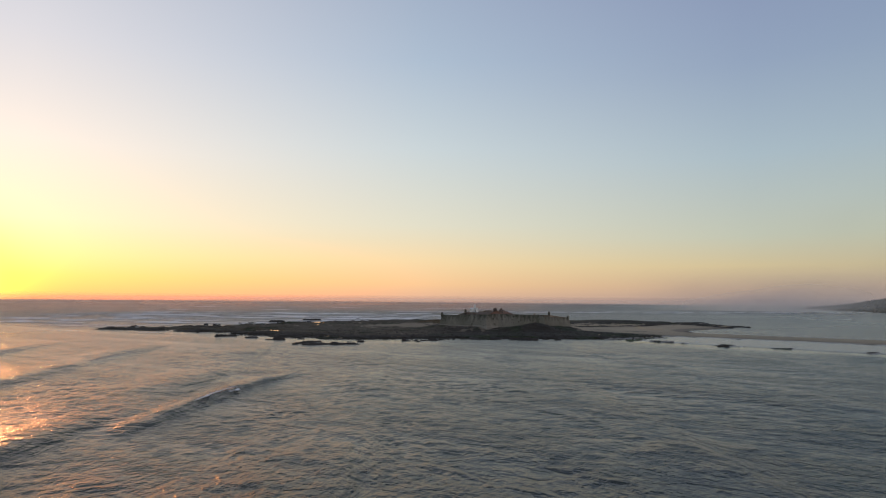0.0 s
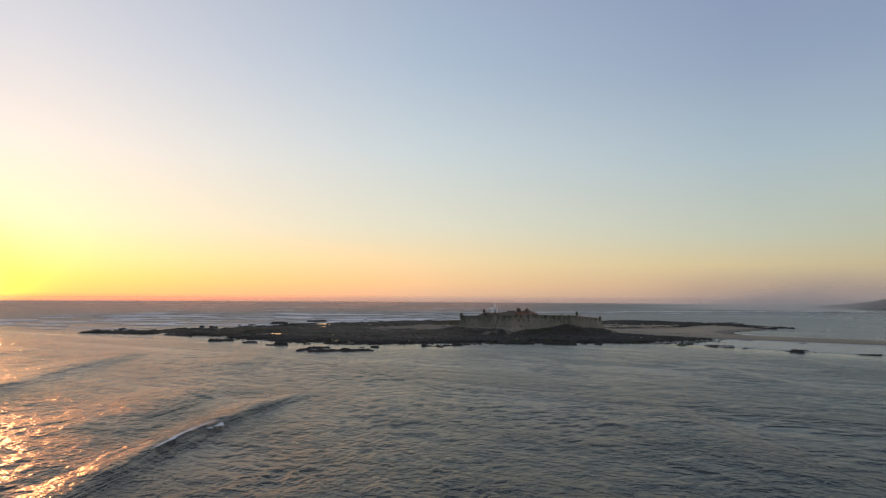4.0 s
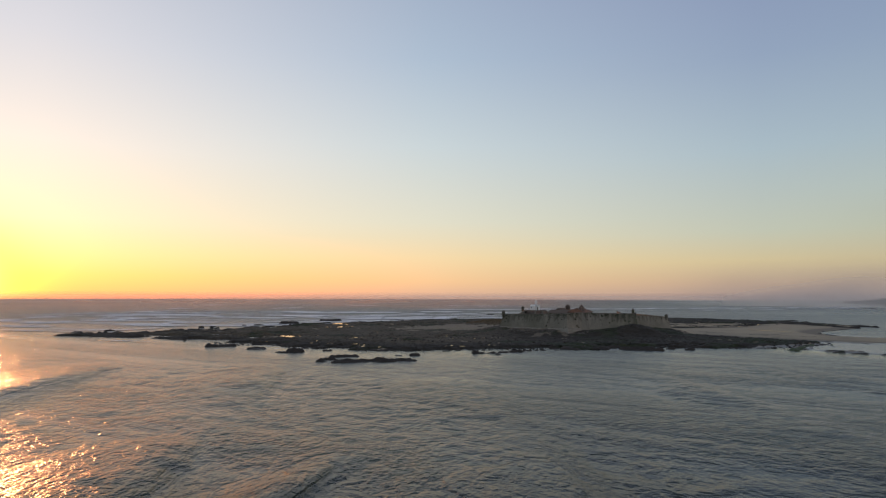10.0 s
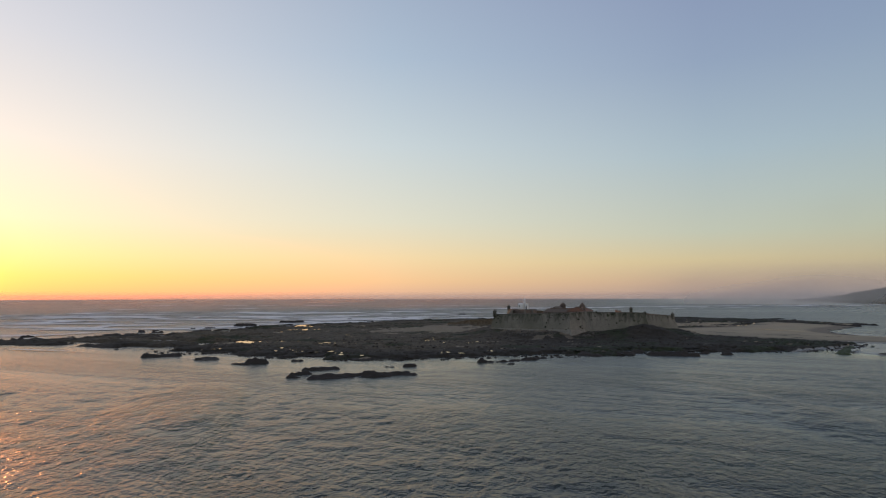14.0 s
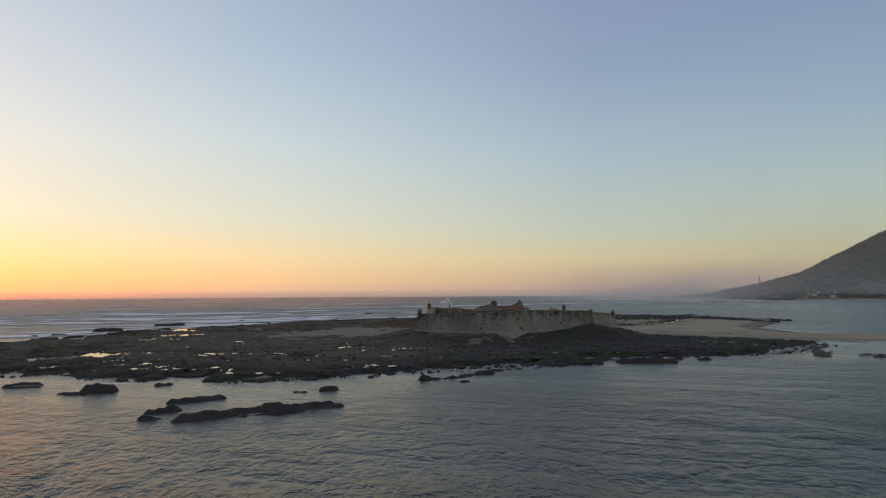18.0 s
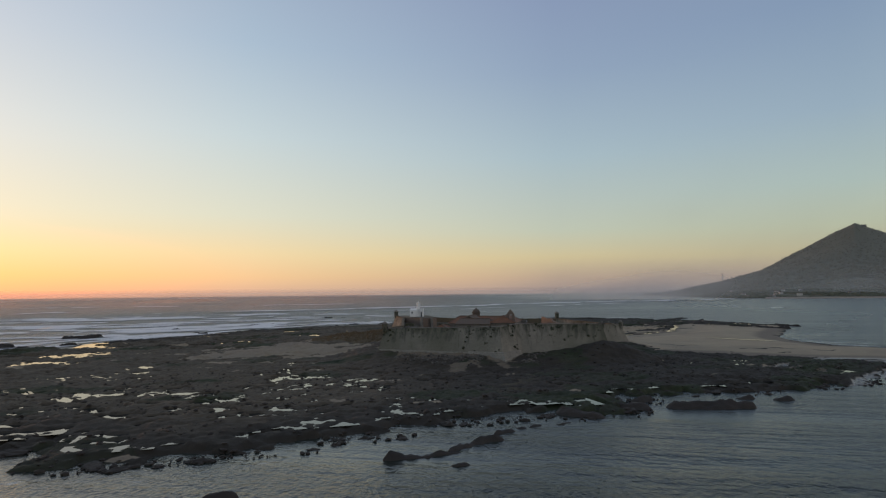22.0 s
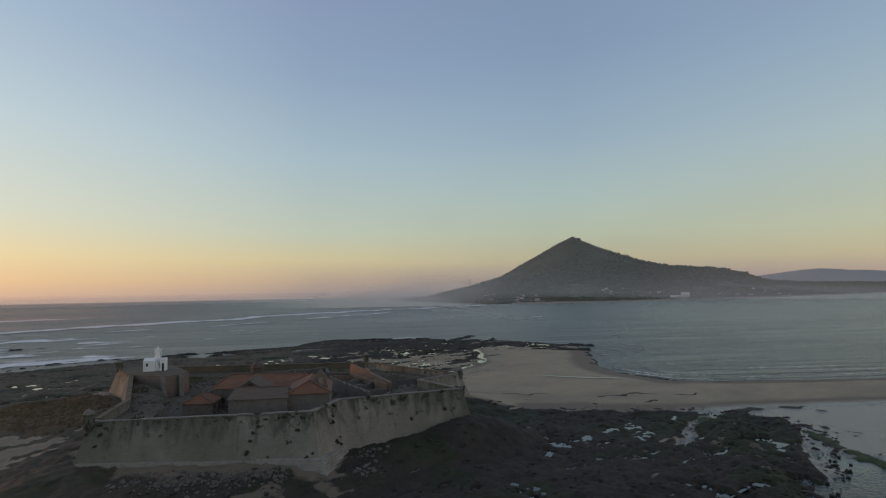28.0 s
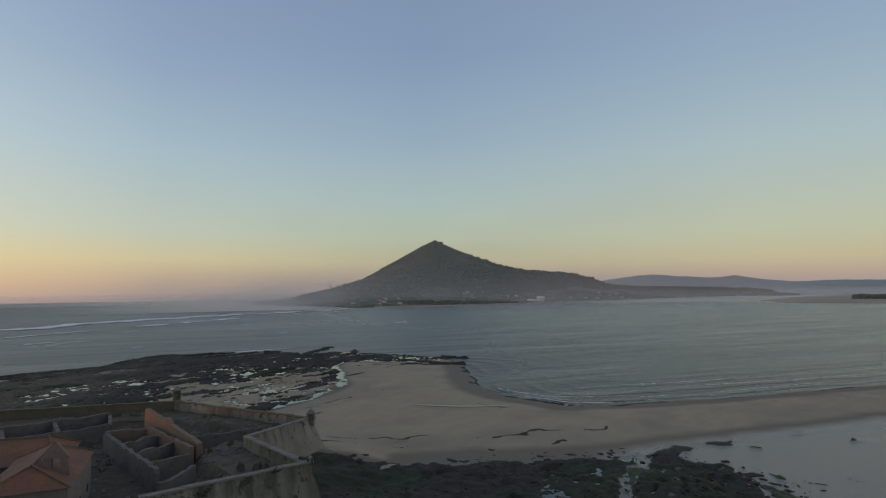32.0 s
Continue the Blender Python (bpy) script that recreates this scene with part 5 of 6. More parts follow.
while made < 370:
    line = edge if made < 55 else outer_edge if made > 300 else inner_edge
    k = rng.randrange(len(line) - 1)
    a_, b_ = Vector(line[k]), Vector(line[k + 1])
    c = a_.lerp(b_, rng.random())
    out = Vector(((b_ - a_).y, -(b_ - a_).x)).normalized()
    c = c + out * rng.uniform(-5, 4) * (0.3 + 0.7 * rng.random())
    r = 0.45 + 1.1 * rng.random() ** 2
    if made >= 55:
        r = 0.22 + 0.5 * rng.random() ** 2
    if made > 300:
        r = 0.5 + 1.3 * rng.random() ** 2
    if 280 <= made <= 300:
        c = Vector((198, 484)).lerp(Vector((195, 450)), rng.random())
        r = 0.4 + 0.5 * rng.random()
    base_z = max(0.0, float(ground_height(np.array([c.x]), np.array([c.y]))[0][0]))
    ob = new("boulder", boulder_meshes[made % 6])
    ob.matrix_world = pose(c.x, c.y, base_z - 0.05 * r - 0.1, 0, 0, rng.uniform(0, 360)) @ Matrix.Diagonal((r, r, r, 1))
    tagged(ob, "dark wet boulder at the water's edge", "rock", "boulders along the shore")
    made += 1

# loose stones over the shelf
stone_rng = np.random.default_rng(17)
stone_n = 9000
stx, sty = stone_rng.uniform(-150, 160, stone_n), 355 + 95 * stone_rng.random(stone_n) ** 1.3
keep = (inside_distance(stx, sty, ROCK) > -3) & (inside_distance(stx, sty, FORT) < -7) & (inside_distance(stx, sty, SAND) < -1)
keep &= fbm(stx / 9, sty / 5, 3, 151) > -0.12
stx, sty = stx[keep], sty[keep]
stz = np.maximum(ground_height(stx, sty)[0], 0.0)
base = bmesh.new()
bmesh.ops.create_icosphere(base, subdivisions=1, radius=1.0)
pebble_v = np.array([v.co[:] for v in base.verts])
base.verts.ensure_lookup_table()
pebble_f = np.array([[v.index for v in f.verts] for f in base.faces])
base.free()
tv, tf = [], []
for k in range(len(stx)):
    r = 0.12 + 0.4 * stone_rng.random() ** 3
    a_ = stone_rng.uniform(0, math.pi)
    p_ = pebble_v * (1 + 0.55 * (stone_rng.random((len(pebble_v), 1)) - 0.5)) * np.array([r * stone_rng.uniform(1.0, 1.9), r, r * stone_rng.uniform(0.45, 0.8)])
    tv.append(np.stack([p_[:, 0] * math.cos(a_) - p_[:, 1] * math.sin(a_) + stx[k], p_[:, 0] * math.sin(a_) + p_[:, 1] * math.cos(a_) + sty[k], p_[:, 2] + stz[k] + 0.1 * r], 1))
    tf.append(pebble_f + k * len(pebble_v))
me = bpy.data.meshes.new("shelf_stones")
me.from_pydata(np.concatenate(tv).tolist(), [], np.concatenate(tf).tolist())
me.materials.append(MAT_ROCK)
tagged(new("shelf_stones", me), "dark loose stones strewn over the rock shelf", "stones", kind="stuff")

# rubble fallen at the foot of the walls
rub_rng = random.Random(9)
rub = []
for _ in range(900):
    pick = rub_rng.random()
    if pick < 0.8:
        c = Vector((2, 459)).lerp(Vector((27, 438)), rub_rng.random() ** 0.6) + Vector((-0.65, -0.76)) * (rub_rng.uniform(0, 4) + 5 * rub_rng.random() ** 3)
    elif pick < 0.9:
        c = Vector((44, 438.5)) + Vector((rub_rng.gauss(0, 2.0), rub_rng.gauss(0, 1.2)))
    else:
        c = Vector((39, 432)) + Vector((rub_rng.gauss(0, 2.2), rub_rng.gauss(0, 2.0)))
    rub.append((c.x, c.y))
rub_z = ground_height(np.array([c[0] for c in rub]), np.array([c[1] for c in rub]))[0]
bm = bmesh.new()
for (x, y), h in zip(rub, rub_z):
    r = 0.08 + 0.32 * rub_rng.random() ** 4
    m = pose(x, y, h + 0.1 * r, rub_rng.uniform(-25, 25), rub_rng.uniform(-25, 25), rub_rng.uniform(0, 360))
    box(bm, -r * rub_rng.uniform(0.8, 1.8), r, -r, r * rub_rng.uniform(0.6, 1.2), -0.6 * r, 0.6 * r, m)
tagged(part("fallen_stones", bm, MAT_RUIN), "loose grey stones fallen from the fort wall", "rubble", kind="stuff")

# ---------------------------------------------------------------- far land
MAT_HILL = surface("far_woods", (0.086, 0.094, 0.056), (0.076, 0.084, 0.05), (0.096, 0.1, 0.062), 0.004, 0.03, 0.95, 1.0, 0.15)
MAT_SLOPE = surface("mountain_slope", (0.083, 0.09, 0.054), (0.072, 0.08, 0.048), (0.096, 0.098, 0.062), 0.004, 0.03, 0.95, 1.0, 0.15)
# distance haze over the far hills is put into this pale base colour
MAT_FAR_HAZED = surface("far_hills", (0.31, 0.325, 0.31), (0.3, 0.315, 0.3), (0.32, 0.33, 0.315), 0.002, 0.01, 0.95, 2.0)
CREST = [(36, -0.9), (38, -0.7), (40, -0.25), (43, 0.4), (46, 1.3), (49.2, 3.08), (51.2, 4.17), (53, 5.03), (54.8, 4.2), (57.5, 3.15), (59.7, 2.4), (61.7, 1.93), (65.5, 1.68), (67.9, 1.12), (69.3, 0.48), (70.3, 0.3), (73, 0.18), (76, 0.12), (79, 0.05), (82, -0.1), (85, -0.6)]
az, sr = np.meshgrid(np.arange(36, 85.01, 0.1), np.concatenate([np.linspace(0, 1, 70), np.linspace(1.02, 1.5, 14)]), indexing="ij")
crest = np.interp(az, [c[0] for c in CREST], [c[1] for c in CREST])
coast = np.interp(az, [36, 38, 45, 57, 70, 76, 80], [2300, 2000, 1480, 1600, 2100, 2700, 3300])
ridge_r = np.interp(az, [36, 44, 53, 70, 80], [2600, 3000, 3150, 3200, 3700])
R_ = coast + (ridge_r - coast) * sr
HX, HY = 10 + R_ * np.sin(np.radians(az)), 365 + R_ * np.cos(np.radians(az))
soft_crest = np.stack([np.interp(az[:, 0] + k, [c[0] for c in CREST], [c[1] for c in CREST]) for k in np.arange(-9, 9.1, 0.5)]).mean(0)[:, None]
sharp = np.clip(sr, 0, 1) ** 3
top = 38 + ridge_r * np.tan(np.radians(crest * sharp + np.maximum(soft_crest, -0.6) * (1 - sharp)))
prof = np.where(sr <= 1, sr ** 1.7, 1 - 2.2 * (sr - 1))
hz = np.maximum(top, 1) * prof
hz = hz + (0.06 * hz + 2) * fbm(HX / 160, HY / 160, 5, 11) * step(0.0, 0.25, sr) * step(1.0, 0.8, sr) + 6 * np.abs(fbm(HX / 30, HY / 30, 3, 12)) * step(0.05, 0.3, sr)
hz = np.where(sr == 0, -3, hz)
M_X, M_Y, M_Z = HX, HY, hz
mountain = grid_mesh("mountain", HX, HY, hz, MAT_SLOPE)
tagged(mountain, "wooded conical mountain across the river mouth", "mountain", kind="structure")

FARC = [(64, 0.7), (69, 0.95), (71.3, 1.26), (73.3, 1.37), (75.7, 1.2), (78, 1.02), (80.3, 1.12), (82.5, 0.77), (84.5, 0.55), (88.5, 0.65), (91, 0.6), (100, 1.0), (130, 1.4), (160, 0.8)]
az, sr = np.meshgrid(np.arange(64, 160.01, 0.2), np.linspace(0, 1, 20), indexing="ij")
top = 38 + 4450 * np.tan(np.radians(np.interp(az, [c[0] for c in FARC], [c[1] for c in FARC])))
R_ = 3900 + 550 * sr
HX, HY = 10 + R_ * np.sin(np.radians(az)), 365 + R_ * np.cos(np.radians(az))
hz = top * sr ** 0.8 * (1 + 0.08 * fbm(HX / 140, HY / 140, 4, 21)) - 2
hills = grid_mesh("far_hills", HX, HY, hz, MAT_FAR_HAZED)
tagged(hills, "low hills along the river, haze in their pale colour", "hills", kind="structure")


def mountain_at(a, r):
    """A point on the mountain at azimuth a and the share r of the way from coast to crest."""
    i, j = int(round((a - 36) * 10)), int(round(r * 69))
    return Vector((M_X[i, j], M_Y[i, j], M_Z[i, j]))


# trees on the mountain, as clumps
tree_rng = random.Random(11)
base = bmesh.new()
bmesh.ops.create_icosphere(base, subdivisions=1, radius=1.0)
ico_v = np.array([v.co[:] for v in base.verts])
base.verts.ensure_lookup_table()
ico_f = np.array([[v.index for v in f.verts] for f in base.faces])
base.free()
tv, tf = [], []
np_rng = np.random.default_rng(4)
count = 0
while count < 27000:
    a, r = tree_rng.uniform(40, 83), tree_rng.random() ** 0.8
    if r < 0.04:
        continue
    c = mountain_at(a, min(r, 1.0))
    if vnoise(np.array([c.x / 130]), np.array([c.y / 130]), 77)[0] < -0.5 and r < 0.7:
        continue
    k = tree_rng.uniform(3.5, 7.0) * (1.0 - 0.5 * min(max((r - 0.45) / 0.5, 0), 1) * min(max((60 - a) / 5, 0), 1))
    blob = ico_v * (1 + 0.35 * (np_rng.random((len(ico_v), 1)) - 0.5)) * np.array([k, k, k * (tree_rng.uniform(0.6, 1.2) if r > 0.94 and a > 56 else tree_rng.uniform(0.5, 0.75) if r > 0.94 else tree_rng.uniform(0.6, 1.0) if r < 0.1 else tree_rng.uniform(0.2, 0.4))]) + np.array([c.x + tree_rng.uniform(-12, 12), c.y + tree_rng.uniform(-12, 12), c.z + 0.1 * k])
    tv.append(blob)
    tf.append(ico_f + count * len(ico_v))
    count += 1
me = bpy.data.meshes.new("woods")
me.from_pydata(np.concatenate(tv).tolist(), [], np.concatenate(tf).tolist())
me.materials.append(MAT_HILL)
me.polygons.foreach_set("use_smooth", np.ones(len(me.polygons), bool))
woods = tagged(new("woods", me), "dark pine woods over the mountain", "woods", kind="stuff")


def far_house(a, r, w, d, h, turn, wall_mat, roof_mat, label, name="village_house"):
    c = mountain_at(a, r)
    house_ = tagged(new(name), label, "house", "houses across the water")
    m = pose(c.x, c.y, c.z, 0, 0, turn)
    bm = bmesh.new()
    box(bm, -w / 2, w / 2, -d / 2, d / 2, -4, h, m)
    part("wall", bm, wall_mat, house_)
    bm = bmesh.new()
    v = [bm.verts.new(m @ Vector(p)) for p in ((-w / 2 - 0.5, -d / 2 - 0.5, h), (w / 2 + 0.5, -d / 2 - 0.5, h), (w / 2 + 0.5, d / 2 + 0.5, h), (-w / 2 - 0.5, d / 2 + 0.5, h), (-w / 2 + 1, 0, h + d * 0.28), (w / 2 - 1, 0, h + d * 0.28))]
    for f in ((0, 1, 5, 4), (2, 3, 4, 5), (1, 2, 5), (3, 0, 4), (3, 2, 1, 0)):
        bm.faces.new([v[k] for k in f])
    part("roof", bm, roof_mat, house_)
    for k in range(max(2, int(w / 4))):
        bm = bmesh.new()
        x = -w / 2 + (k + 0.5) * w / max(2, int(w / 4))
        box(bm, x - 0.7, x + 0.7, -d / 2 - 0.06, -d / 2 + 0.1, h * 0.45, h * 0.45 + 1.6, m)
        part("window", bm, MAT_DARK, house_)


MAT_LIMEWASH = surface("limewash", (0.62, 0.6, 0.57), (0.54, 0.52, 0.49), (0.45, 0.43, 0.41), 0.05, 0.3, 0.85, 0.05)
for _ in range(26):
    zone = tree_rng.random()
    if zone < 0.45:
        a, r = tree_rng.gauss(47.5, 1.8), tree_rng.uniform(0.05, 0.3)
    elif zone < 0.75:
        a, r = tree_rng.gauss(57.5, 2.2), tree_rng.uniform(0.12, 0.34)
    else:
        a, r = tree_rng.uniform(64, 72), tree_rng.uniform(0.1, 0.45)
    far_house(min(max(a, 40), 76), r, tree_rng.uniform(7, 14), tree_rng.uniform(6, 9), tree_rng.uniform(3.5, 6), tree_rng.uniform(-70, -30), MAT_LIMEWASH, MAT_BROWN_TILE, "pale house with clay roof on the far shore")
far_house(62.4, 0.05, 40, 14, 8, -62, MAT_LIMEWASH, MAT_LIMEWASH, "long low white building by the far beach", "white_building")
far_house(63.1, 0.06, 26, 16, 15, -62, MAT_LIMEWASH, MAT_LIMEWASH, "tall white block by the far beach", "white_building")
summit = mountain_at(53.6, 1.0)
bm = bmesh.new()
box(bm, -9, 9, -5, 5, -6, 6, pose(*summit, 0, 0, -53))
tagged(part("summit_building", bm, MAT_RUIN), "squat building on the summit", "building")
c = mountain_at(42.9, 0.95)
mast = tagged(new("beacon_tower"), "slim pale beacon tower on the headland", "tower")
bm = bmesh.new()
lathe(bm, [(4.0, -3), (2.6, 30), (3.4, 30.5), (3.4, 32)], 10, pose(*c))
part("shaft", bm, MAT_LIMEWASH, mast)
bm = bmesh.new()
lathe(bm, [(2.0, 32), (2.0, 35.5), (0.3, 38)], 10, pose(*c))
part("lantern", bm, MAT_DARK, mast)

# strip of beach and rocks below the mountain, and the sandbank at the river mouth
MAT_FARSAND = surface("far_sand", (0.33, 0.27, 0.21), (0.28, 0.23, 0.18), (0.24, 0.2, 0.16), 0.01, 0.08, 0.95, 0.2)
az, wd = np.meshgrid(np.arange(47, 78, 0.15), np.array([-14.0, 0.0, 22.0, 48.0]), indexing="ij")
R_ = np.interp(az, [36, 38, 45, 57, 70, 76, 80], [2300, 2000, 1480, 1600, 2100, 2700, 3300]) - 10 + wd + 10 * fbm(az * 1.3, az * 0, 3, 31)
far_beach = grid_mesh("far_beach", 10 + R_ * np.sin(np.radians(az)), 365 + R_ * np.cos(np.radians(az)), np.array([-1.0, 0.9, 3.2, 3.0])[None, :] + 0 * az, MAT_FARSAND)
tagged(far_beach, "thin strip of pale beach below the mountain", "beach", kind="structure")
bx, by = np.meshgrid(np.arange(1500, 3600, 20.0), np.arange(-300, 740, 12.0))
BANK = [(1690, 540), (2020, 665), (2700, 640), (3400, 560), (3400, -250), (1560, -250), (1610, 200), (1640, 400)]
bd = inside_distance(bx + 14 * fbm(bx / 90, by / 90, 3, 61), by + 14 * fbm(bx / 90, by / 90, 3, 62), BANK)
bank = grid_mesh("sandbank", bx, by, -1.5 + 2.6 * step(-20, 25, bd) + 2.5 * step(40, 200, bd), MAT_FARSAND)
tagged(bank, "long flat sandbank in the river mouth", "sandbank", kind="structure")
tv, tf, count = [], [], 0
for _ in range(260):
    x, y = tree_rng.uniform(2050, 2500), tree_rng.uniform(250, 420)
    k = tree_rng.uniform(4, 9)
    tv.append(ico_v * (1 + 0.3 * (np_rng.random((len(ico_v), 1)) - 0.5)) * k + np.array([x, y, 3 + 0.4 * k]))
    tf.append(ico_f + count * len(ico_v))
    count += 1
me = bpy.data.meshes.new("scrub")
me.from_pydata(np.concatenate(tv).tolist(), [], np.concatenate(tf).tolist())
me.materials.append(MAT_HILL)
tagged(new("scrub", me), "low dark scrub on the sandbank", "scrub", kind="stuff")


# ---------------------------------------------------------------- breakers
def foam_material():
    m, n, l, p = material("foam")
    p.inputs["Base Color"].default_value = (0.88, 0.88, 0.87, 1)
    p.inputs["Roughness"].default_value = 0.8
    pos = n.new("ShaderNodeNewGeometry").outputs["Position"]
    mp = n.new("ShaderNodeMapping")
    mp.inputs["Scale"].default_value = (0.6, 1.0, 0.6)
    l.new(pos, mp.inputs["Vector"])
    a = n.new("ShaderNodeAttribute")
    a.attribute_name = "thick"
    add = n.new("ShaderNodeMath")
    add.operation = "ADD"
    l.new(a.outputs["Fac"], add.inputs[0])
    l.new(noise_node(n, l, 0.3, 7, 0.8, mp.outputs[0]), add.inputs[1])
    r = n.new("ShaderNodeMapRange")
    r.inputs["From Min"].default_value, r.inputs["From Max"].default_value = 0.66, 1.02
    r.inputs["To Max"].default_value = 0.8
    l.new(add.outputs[0], r.inputs["Value"])
    l.new(r.outputs[0], p.inputs["Alpha"])
    return m


MAT_FOAM = foam_material()


def breaker(points, width, height, seed, strength=0.6, lift=0.0):
    """A line of broken water: a low uneven ridge along points, thinning to its edges."""
    pts = [Vector(p) for p in points]
    out = []
    for a_, b_ in zip(pts, pts[1:]):
        n = max(8, int((b_ - a_).length / 8))
        out += [(a_.lerp(b_, k / n), (b_ - a_).normalized()) for k in range(n)]
    out.append((pts[-1], out[-1][1]))
    c = np.array([[p.x, p.y] for p, _ in out])
    t = np.array([[d.x, d.y] for _, d in out])
    across_ = np.linspace(-1, 1, 9)
    s_ = np.arange(len(c))
    wob = fbm(s_ / 9.0, s_ * 0.0 + seed, 3, 300)
    w = width * (0.5 + 0.9 * np.abs(fbm(s_ / 12.0, s_ * 0.0 + seed, 3, 310)))
    off = across_[None, :] * w[:, None] + (wob * width * 1.2)[:, None]
    X = c[:, :1] - t[:, 1:] * off
    Y = c[:, 1:] + t[:, :1] * off
    ends = np.minimum(1.0, np.minimum(s_ + 0.15, len(c) - 1 - s_ + 0.15) / max(2.0, 0.2 * len(c)))[:, None]
    thick = strength * ends * (1 - across_[None, :] ** 2) * (0.35 + 0.9 * step(-0.35, 0.3, fbm(s_ / 7.0, s_ * 0.0 + seed + 5, 3, 320)))[:, None]
    Z = 0.25 + lift + 0.5 * height * (1 - across_[None, :] ** 2) * (0.55 + 0.6 * fbm(X / 14, Y / 14, 2, 330))
    ob = grid_mesh("breaker", X, Y, Z, MAT_FOAM, (("thick", thick),))
    return tagged(ob, "line of white breaking surf", "surf", "breakers round the islet", "stuff")


breaker([(-150, 1090), (24, 1113), (160, 1140), (303, 1200), (480, 1270), (719, 1350), (916, 1330), (1080, 1390)], 30, 2.6, 1, 1.35)
breaker([(330, 1090), (480, 1130), (640, 1230)], 14, 1.4, 2, 0.8)
breaker([(60, 1010), (200, 1030), (330, 1060)], 10, 1.0, 21, 0.7)
breaker([(500, 1290), (700, 1400), (960, 1440)], 14, 1.2, 22, 0.7)
breaker([(-330, 990), (-180, 895), (-40, 960), (60, 1060)], 45, 0.8, 3, 0.6)
breaker([(-480, 800), (-300, 760), (-200, 800), (-90, 800), (40, 850)], 40, 0.5, 4, 0.62)
breaker([(-420, 700), (-300, 650), (-190, 654), (-100, 690), (-40, 730), (60, 760)], 34, 0.5, 5, 0.66)
breaker([(-330, 560), (-250, 545), (-190, 570), (-130, 620)], 18, 0.4, 6, 0.6)
breaker([(-360, 500), (-300, 490), (-240, 505)], 12, 0.4, 7, 0.6)
breaker([(-600, 1200), (-420, 1150), (-240, 1180), (-90, 1170)], 50, 0.9, 8, 0.55)
breaker([(-900, 1500), (-600, 1480), (-300, 1530), (0, 1500), (300, 1580)], 60, 1.2, 9, 0.5)
breaker([(40, 745), (130, 730), (220, 715), (300, 700)], 5, 0.6, 10, 0.6)
breaker([(305, 690), (318, 640), (312, 590)], 3, 0.3, 11, 0.45)
breaker([(216, 498), (202, 478), (199, 456), (208, 442), (243, 414), (276, 391), (330, 350), (420, 290)], 1.1, 0.1, 12, 0.5)
WAVE = [(-56.2, 132), (-55.9, 139), (-55.3, 146), (-54.4, 152.5), (-53.6, 157.5)]
breaker(WAVE, 0.55, 0.5, 77, 0.55, 0.95)
breaker([(-54.6, 149.5), (-53.8, 153), (-53.0, 156.5)], 1.5, 0.5, 78, 0.9, 0.5)
# white water tearing along the outer edge of the shelf
for k, (line_, w_, f_) in enumerate((([(-264, 458), (-238, 476), (-197, 533), (-155, 589)], 5, 0.8), ([(-155, 589), (-119, 621), (-95, 641), (-52, 679)], 6, 0.85), ([(-52, 679), (8, 730), (60, 738)], 6, 0.7),
                                     ([(-290, 470), (-250, 500), (-205, 556)], 8, 0.6), ([(-205, 556), (-160, 612), (-100, 668)], 9, 0.65), ([(-100, 668), (-30, 728), (50, 772)], 9, 0.6))):
    breaker(line_, w_, 0.4, 200 + k, f_)
cap_rng = random.Random(71)
for k in range(46):
    x, y = cap_rng.uniform(-420, 700), cap_rng.uniform(770, 1250)
    n_ = cap_rng.uniform(10, 46)
    slope = 0.12 + 0.12 * (x > 150) + cap_rng.uniform(-0.08, 0.08)
    breaker([(x, y), (x + 0.5 * n_, y + 0.5 * n_ * slope + cap_rng.uniform(-1, 1)), (x + n_, y + n_ * slope)], cap_rng.uniform(1.2, 3.2), 0.5, 240 + k, cap_rng.uniform(0.55, 0.95))
shoreline = [(216, 498), (202, 478), (199, 456), (208, 442), (243, 414), (276, 391), (330, 350), (420, 290)]
for k, (gap, first, last) in enumerate(((7, 1, 7), (13, 0, 5), (19, 2, 8), (30, 3, 8))):
    breaker([(x + 0.62 * gap + 2 * math.sin(x * 0.05 + k), y + 0.78 * gap) for x, y in shoreline[first:last]], 0.8, 0.12, 40 + k, 0.32)
breaker([(-140, 366), (-100, 358), (-60, 348), (-20, 352)], 2.2, 0.1, 15, 0.42)
breaker([(-300, 420), (-230, 412), (-170, 392)], 2.5, 0.15, 16, 0.5)


# torn foam left behind by the surf, west and north of the islet
fx, fy = np.meshgrid(np.arange(-620, 140, 4.0), np.arange(470, 1080, 4.0))
rock_d = inside_distance(fx, fy, ROCK)
bands = fbm(fx / 38 + 0.8 * fbm(fx / 60, fy / 40, 2, 501), fy / 17 + 0.006 * fx + 0.6 * fbm(fx / 80, fy / 60, 2, 503), 5, 500)
foam_thick = 0.1 + 0.75 * step(0.0, 0.24, bands) + 0.25 * fbm(fx / 30, fy / 9, 3, 502)
foam_thick = foam_thick * step(12, -8, rock_d) * step(1080, 900, fy) * step(470, 540, fy) * step(-620, -420, fx) * step(140, 20, fx)
surf = grid_mesh("surf_foam", fx, fy, 0.22 + 0 * fx, MAT_FOAM, (("thick", foam_thick * 0.8),))
tagged(surf, "torn white foam drifting behind the breakers", "foam", kind="stuff")


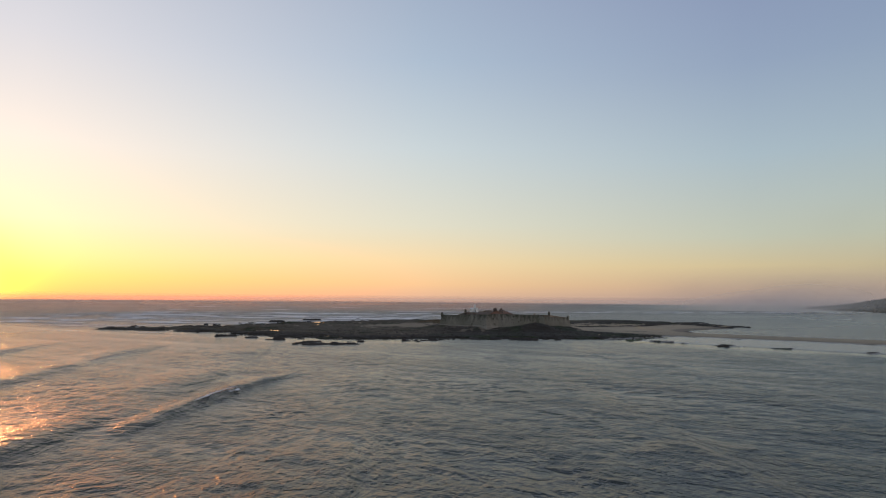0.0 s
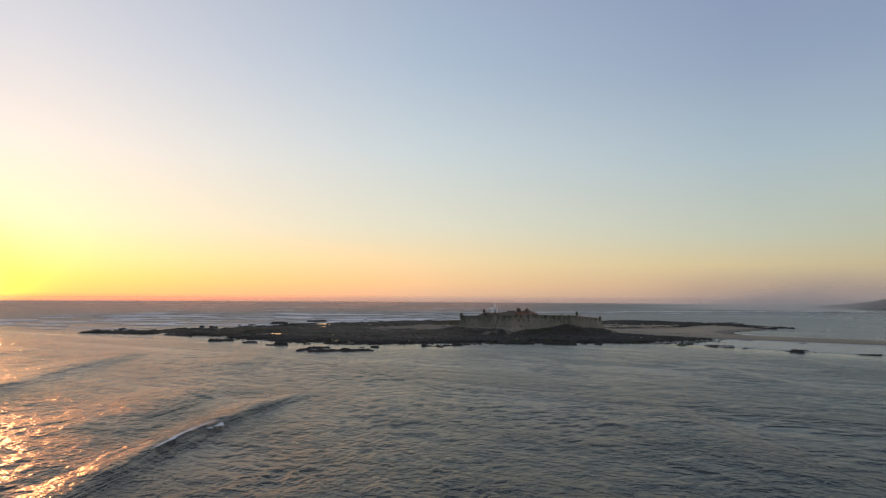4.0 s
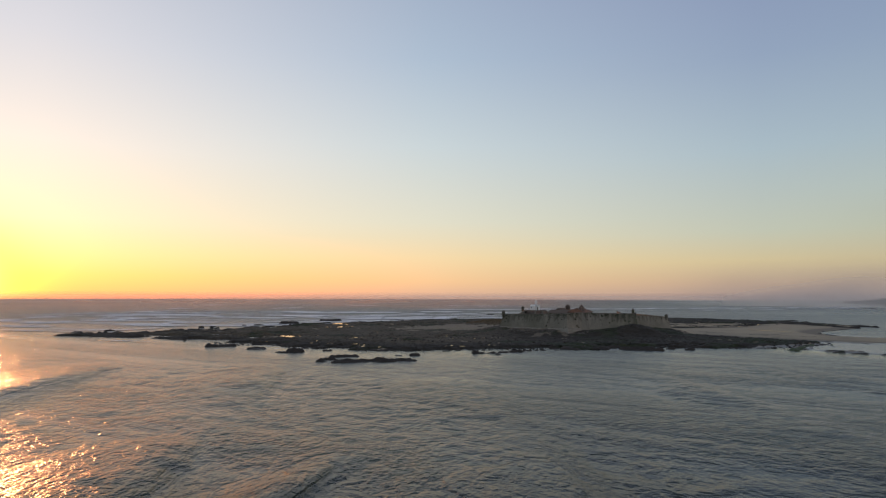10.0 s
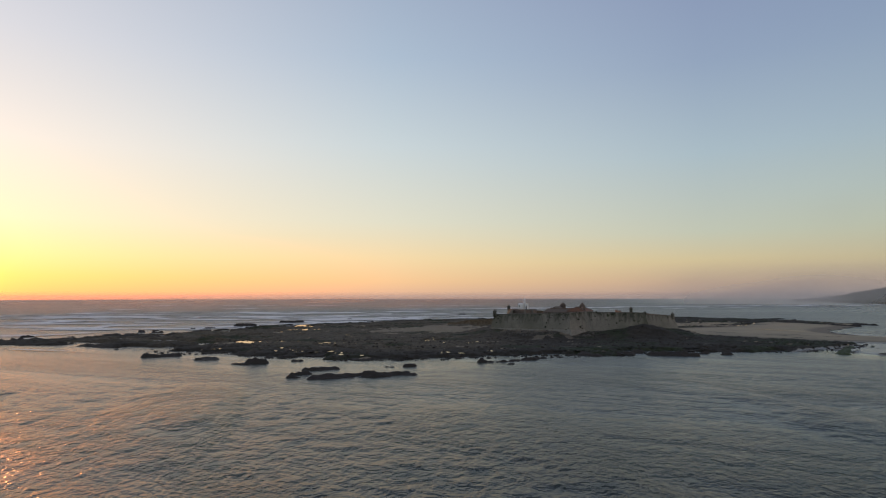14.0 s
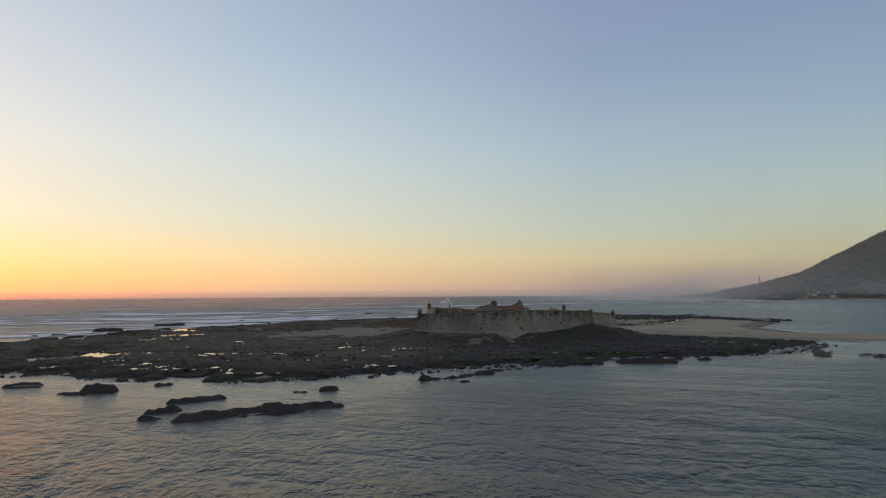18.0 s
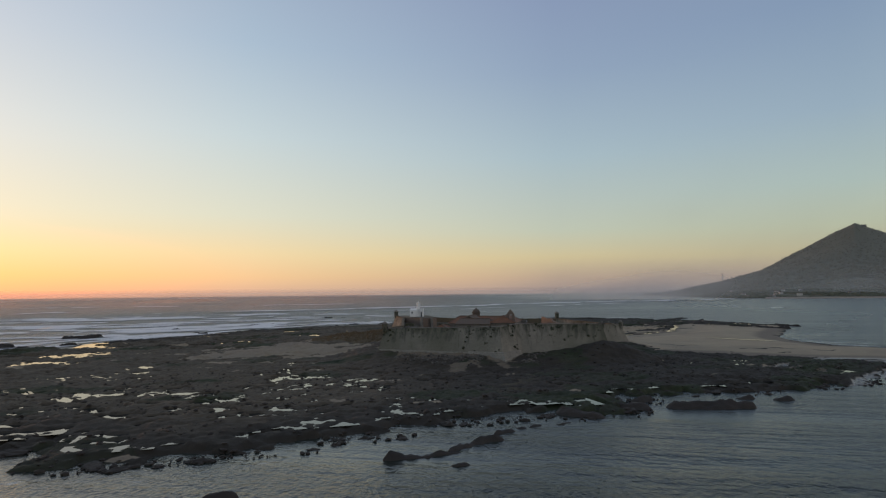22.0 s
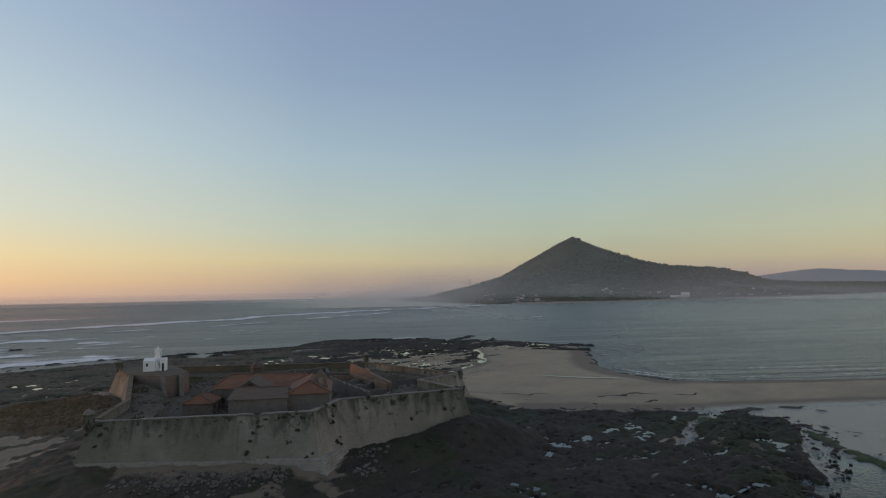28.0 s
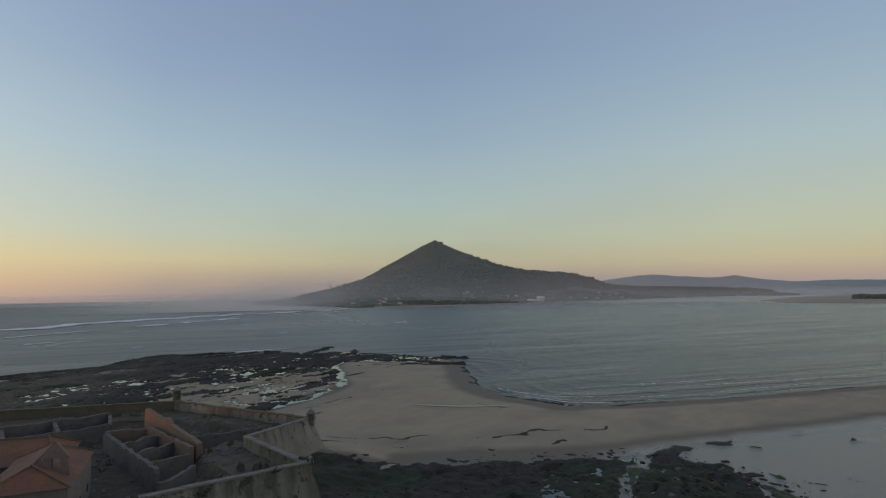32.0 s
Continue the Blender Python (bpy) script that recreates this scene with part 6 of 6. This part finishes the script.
# ---------------------------------------------------------------- haze low over the sea
def mist_material(through_col=(0.85, 0.86, 0.88), share=0.5):
    m, n, l, p = material("sea_mist")
    n.remove(p)
    r = n.new("ShaderNodeAttribute")
    r.attribute_name = "thick"
    fac = r.outputs["Fac"]
    clear, dif, tra = n.new("ShaderNodeBsdfTransparent"), n.new("ShaderNodeBsdfDiffuse"), n.new("ShaderNodeBsdfTranslucent")
    for b_ in (dif, tra):
        b_.inputs["Color"].default_value = (0.85, 0.86, 0.88, 1)
    tra.inputs["Color"].default_value = (*through_col, 1)
    half = n.new("ShaderNodeMixShader")
    half.inputs[0].default_value = share
    l.new(dif.outputs[0], half.inputs[1])
    l.new(tra.outputs[0], half.inputs[2])
    mix = n.new("ShaderNodeMixShader")
    l.new(fac, mix.inputs[0])
    l.new(clear.outputs[0], mix.inputs[1])
    l.new(half.outputs[0], mix.inputs[2])
    l.new(mix.outputs[0], n["Material Output"].inputs[0])
    return m


bank_mist = mist_material()
for radius, density, high in ((2700, 0.24, 44.0), (3800, 0.34, 50.0)):
    ang, zz = np.meshgrid(np.arange(180) / 180 * 2 * math.pi, np.linspace(-2.0, high, 5), indexing="ij")
    X, Y = 10 + radius * np.sin(ang), 365 + radius * np.cos(ang)
    thick = density * step(high, 20, zz)
    ob = grid_mesh("sea_mist", X.T.copy(), Y.T.copy(), zz.T.copy(), bank_mist, (("thick", thick.T.copy()),), wrap=True)
    tagged(ob, "thin evening haze over the sea", "mist", kind="structure")

# thin drifts of sea smoke low over the open water
smoke = mist_material((0.98, 0.66, 0.5), 0.85)      # light that comes through it is reddened
for radius, density, high in ((720, 0.26, 10.0), (980, 0.32, 13.0), (1400, 0.4, 16.0), (2300, 0.45, 20.0)):
    ang, zz = np.meshgrid(np.radians(np.arange(-110, 24, 1.0)), np.linspace(0.2, high, 9), indexing="ij")
    X, Y = 10 + radius * np.sin(ang), 365 + radius * np.cos(ang)
    thick = density * np.sin(math.pi * np.clip(zz / high, 0, 1)) * step(0, 0.3, ang - ang.min()) * step(0, 0.4, ang.max() - ang) * (0.7 + 0.6 * fbm(ang * 14, zz / 9, 3, 420 + radius))
    ob = grid_mesh("sea_smoke", X, Y, zz, smoke, (("thick", thick),))
    tagged(ob, "thin drift of sea smoke over the surf", "mist", kind="structure")

# a thicker bank of mist at the mountain's foot
for radius, density, first, last, high in ((1430, 0.75, 20, 52, 120), (1660, 0.08, 30, 84, 50), (1830, 0.36, 38, 92, 130), (1950, 0.22, 30, 84, 560)):
    ang, zz = np.meshgrid(np.radians(np.arange(first, last + 0.1, 1.0)), np.linspace(-2.0, high, 7), indexing="ij")
    X, Y = 10 + radius * np.sin(ang), 365 + radius * np.cos(ang)
    thick = density * step(high, 8, zz) * step(0, 0.25, ang - ang.min()) * step(0, 0.25, ang.max() - ang) * (0.75 + 0.5 * fbm(ang * 9, zz / 60, 3, 400 + radius))
    ob = grid_mesh("mist_bank", X, Y, zz, bank_mist, (("thick", thick),))
    tagged(ob, "bank of low mist before the mountain", "mist", kind="structure")

# spray blown back off the breaking crest
su, sv = np.meshgrid(np.linspace(0, 1, 40), np.linspace(0, 1, 10), indexing="ij")
crest_x, crest_y = np.interp(su, [0, 0.3, 0.55, 0.8, 1], [p[0] for p in WAVE]), np.interp(su, [0, 0.3, 0.55, 0.8, 1], [p[1] for p in WAVE])
rise = 0.3 + 2.0 * su ** 1.4 * step(1.0, 0.93, su)
spray_z = 1.0 + rise * sv * (0.8 + 0.4 * fbm(su * 9, sv * 2, 3, 611))
spray_t = 0.8 * (1 - sv) ** 1.3 * (0.25 + 0.75 * su) * step(0, 0.12, su) * step(1.0, 0.9, su) * (0.65 + 0.7 * fbm(su * 14, sv * 5 + su * 6, 4, 612))
spray = grid_mesh("spray", crest_x - (1.6 * sv + 1.2 * sv ** 2) * (0.4 + su), crest_y - 1.2 * sv, spray_z, smoke, (("thick", np.clip(spray_t, 0, 1)),))
tagged(spray, "sunlit spray blown back off a breaking wave", "spray", kind="stuff")
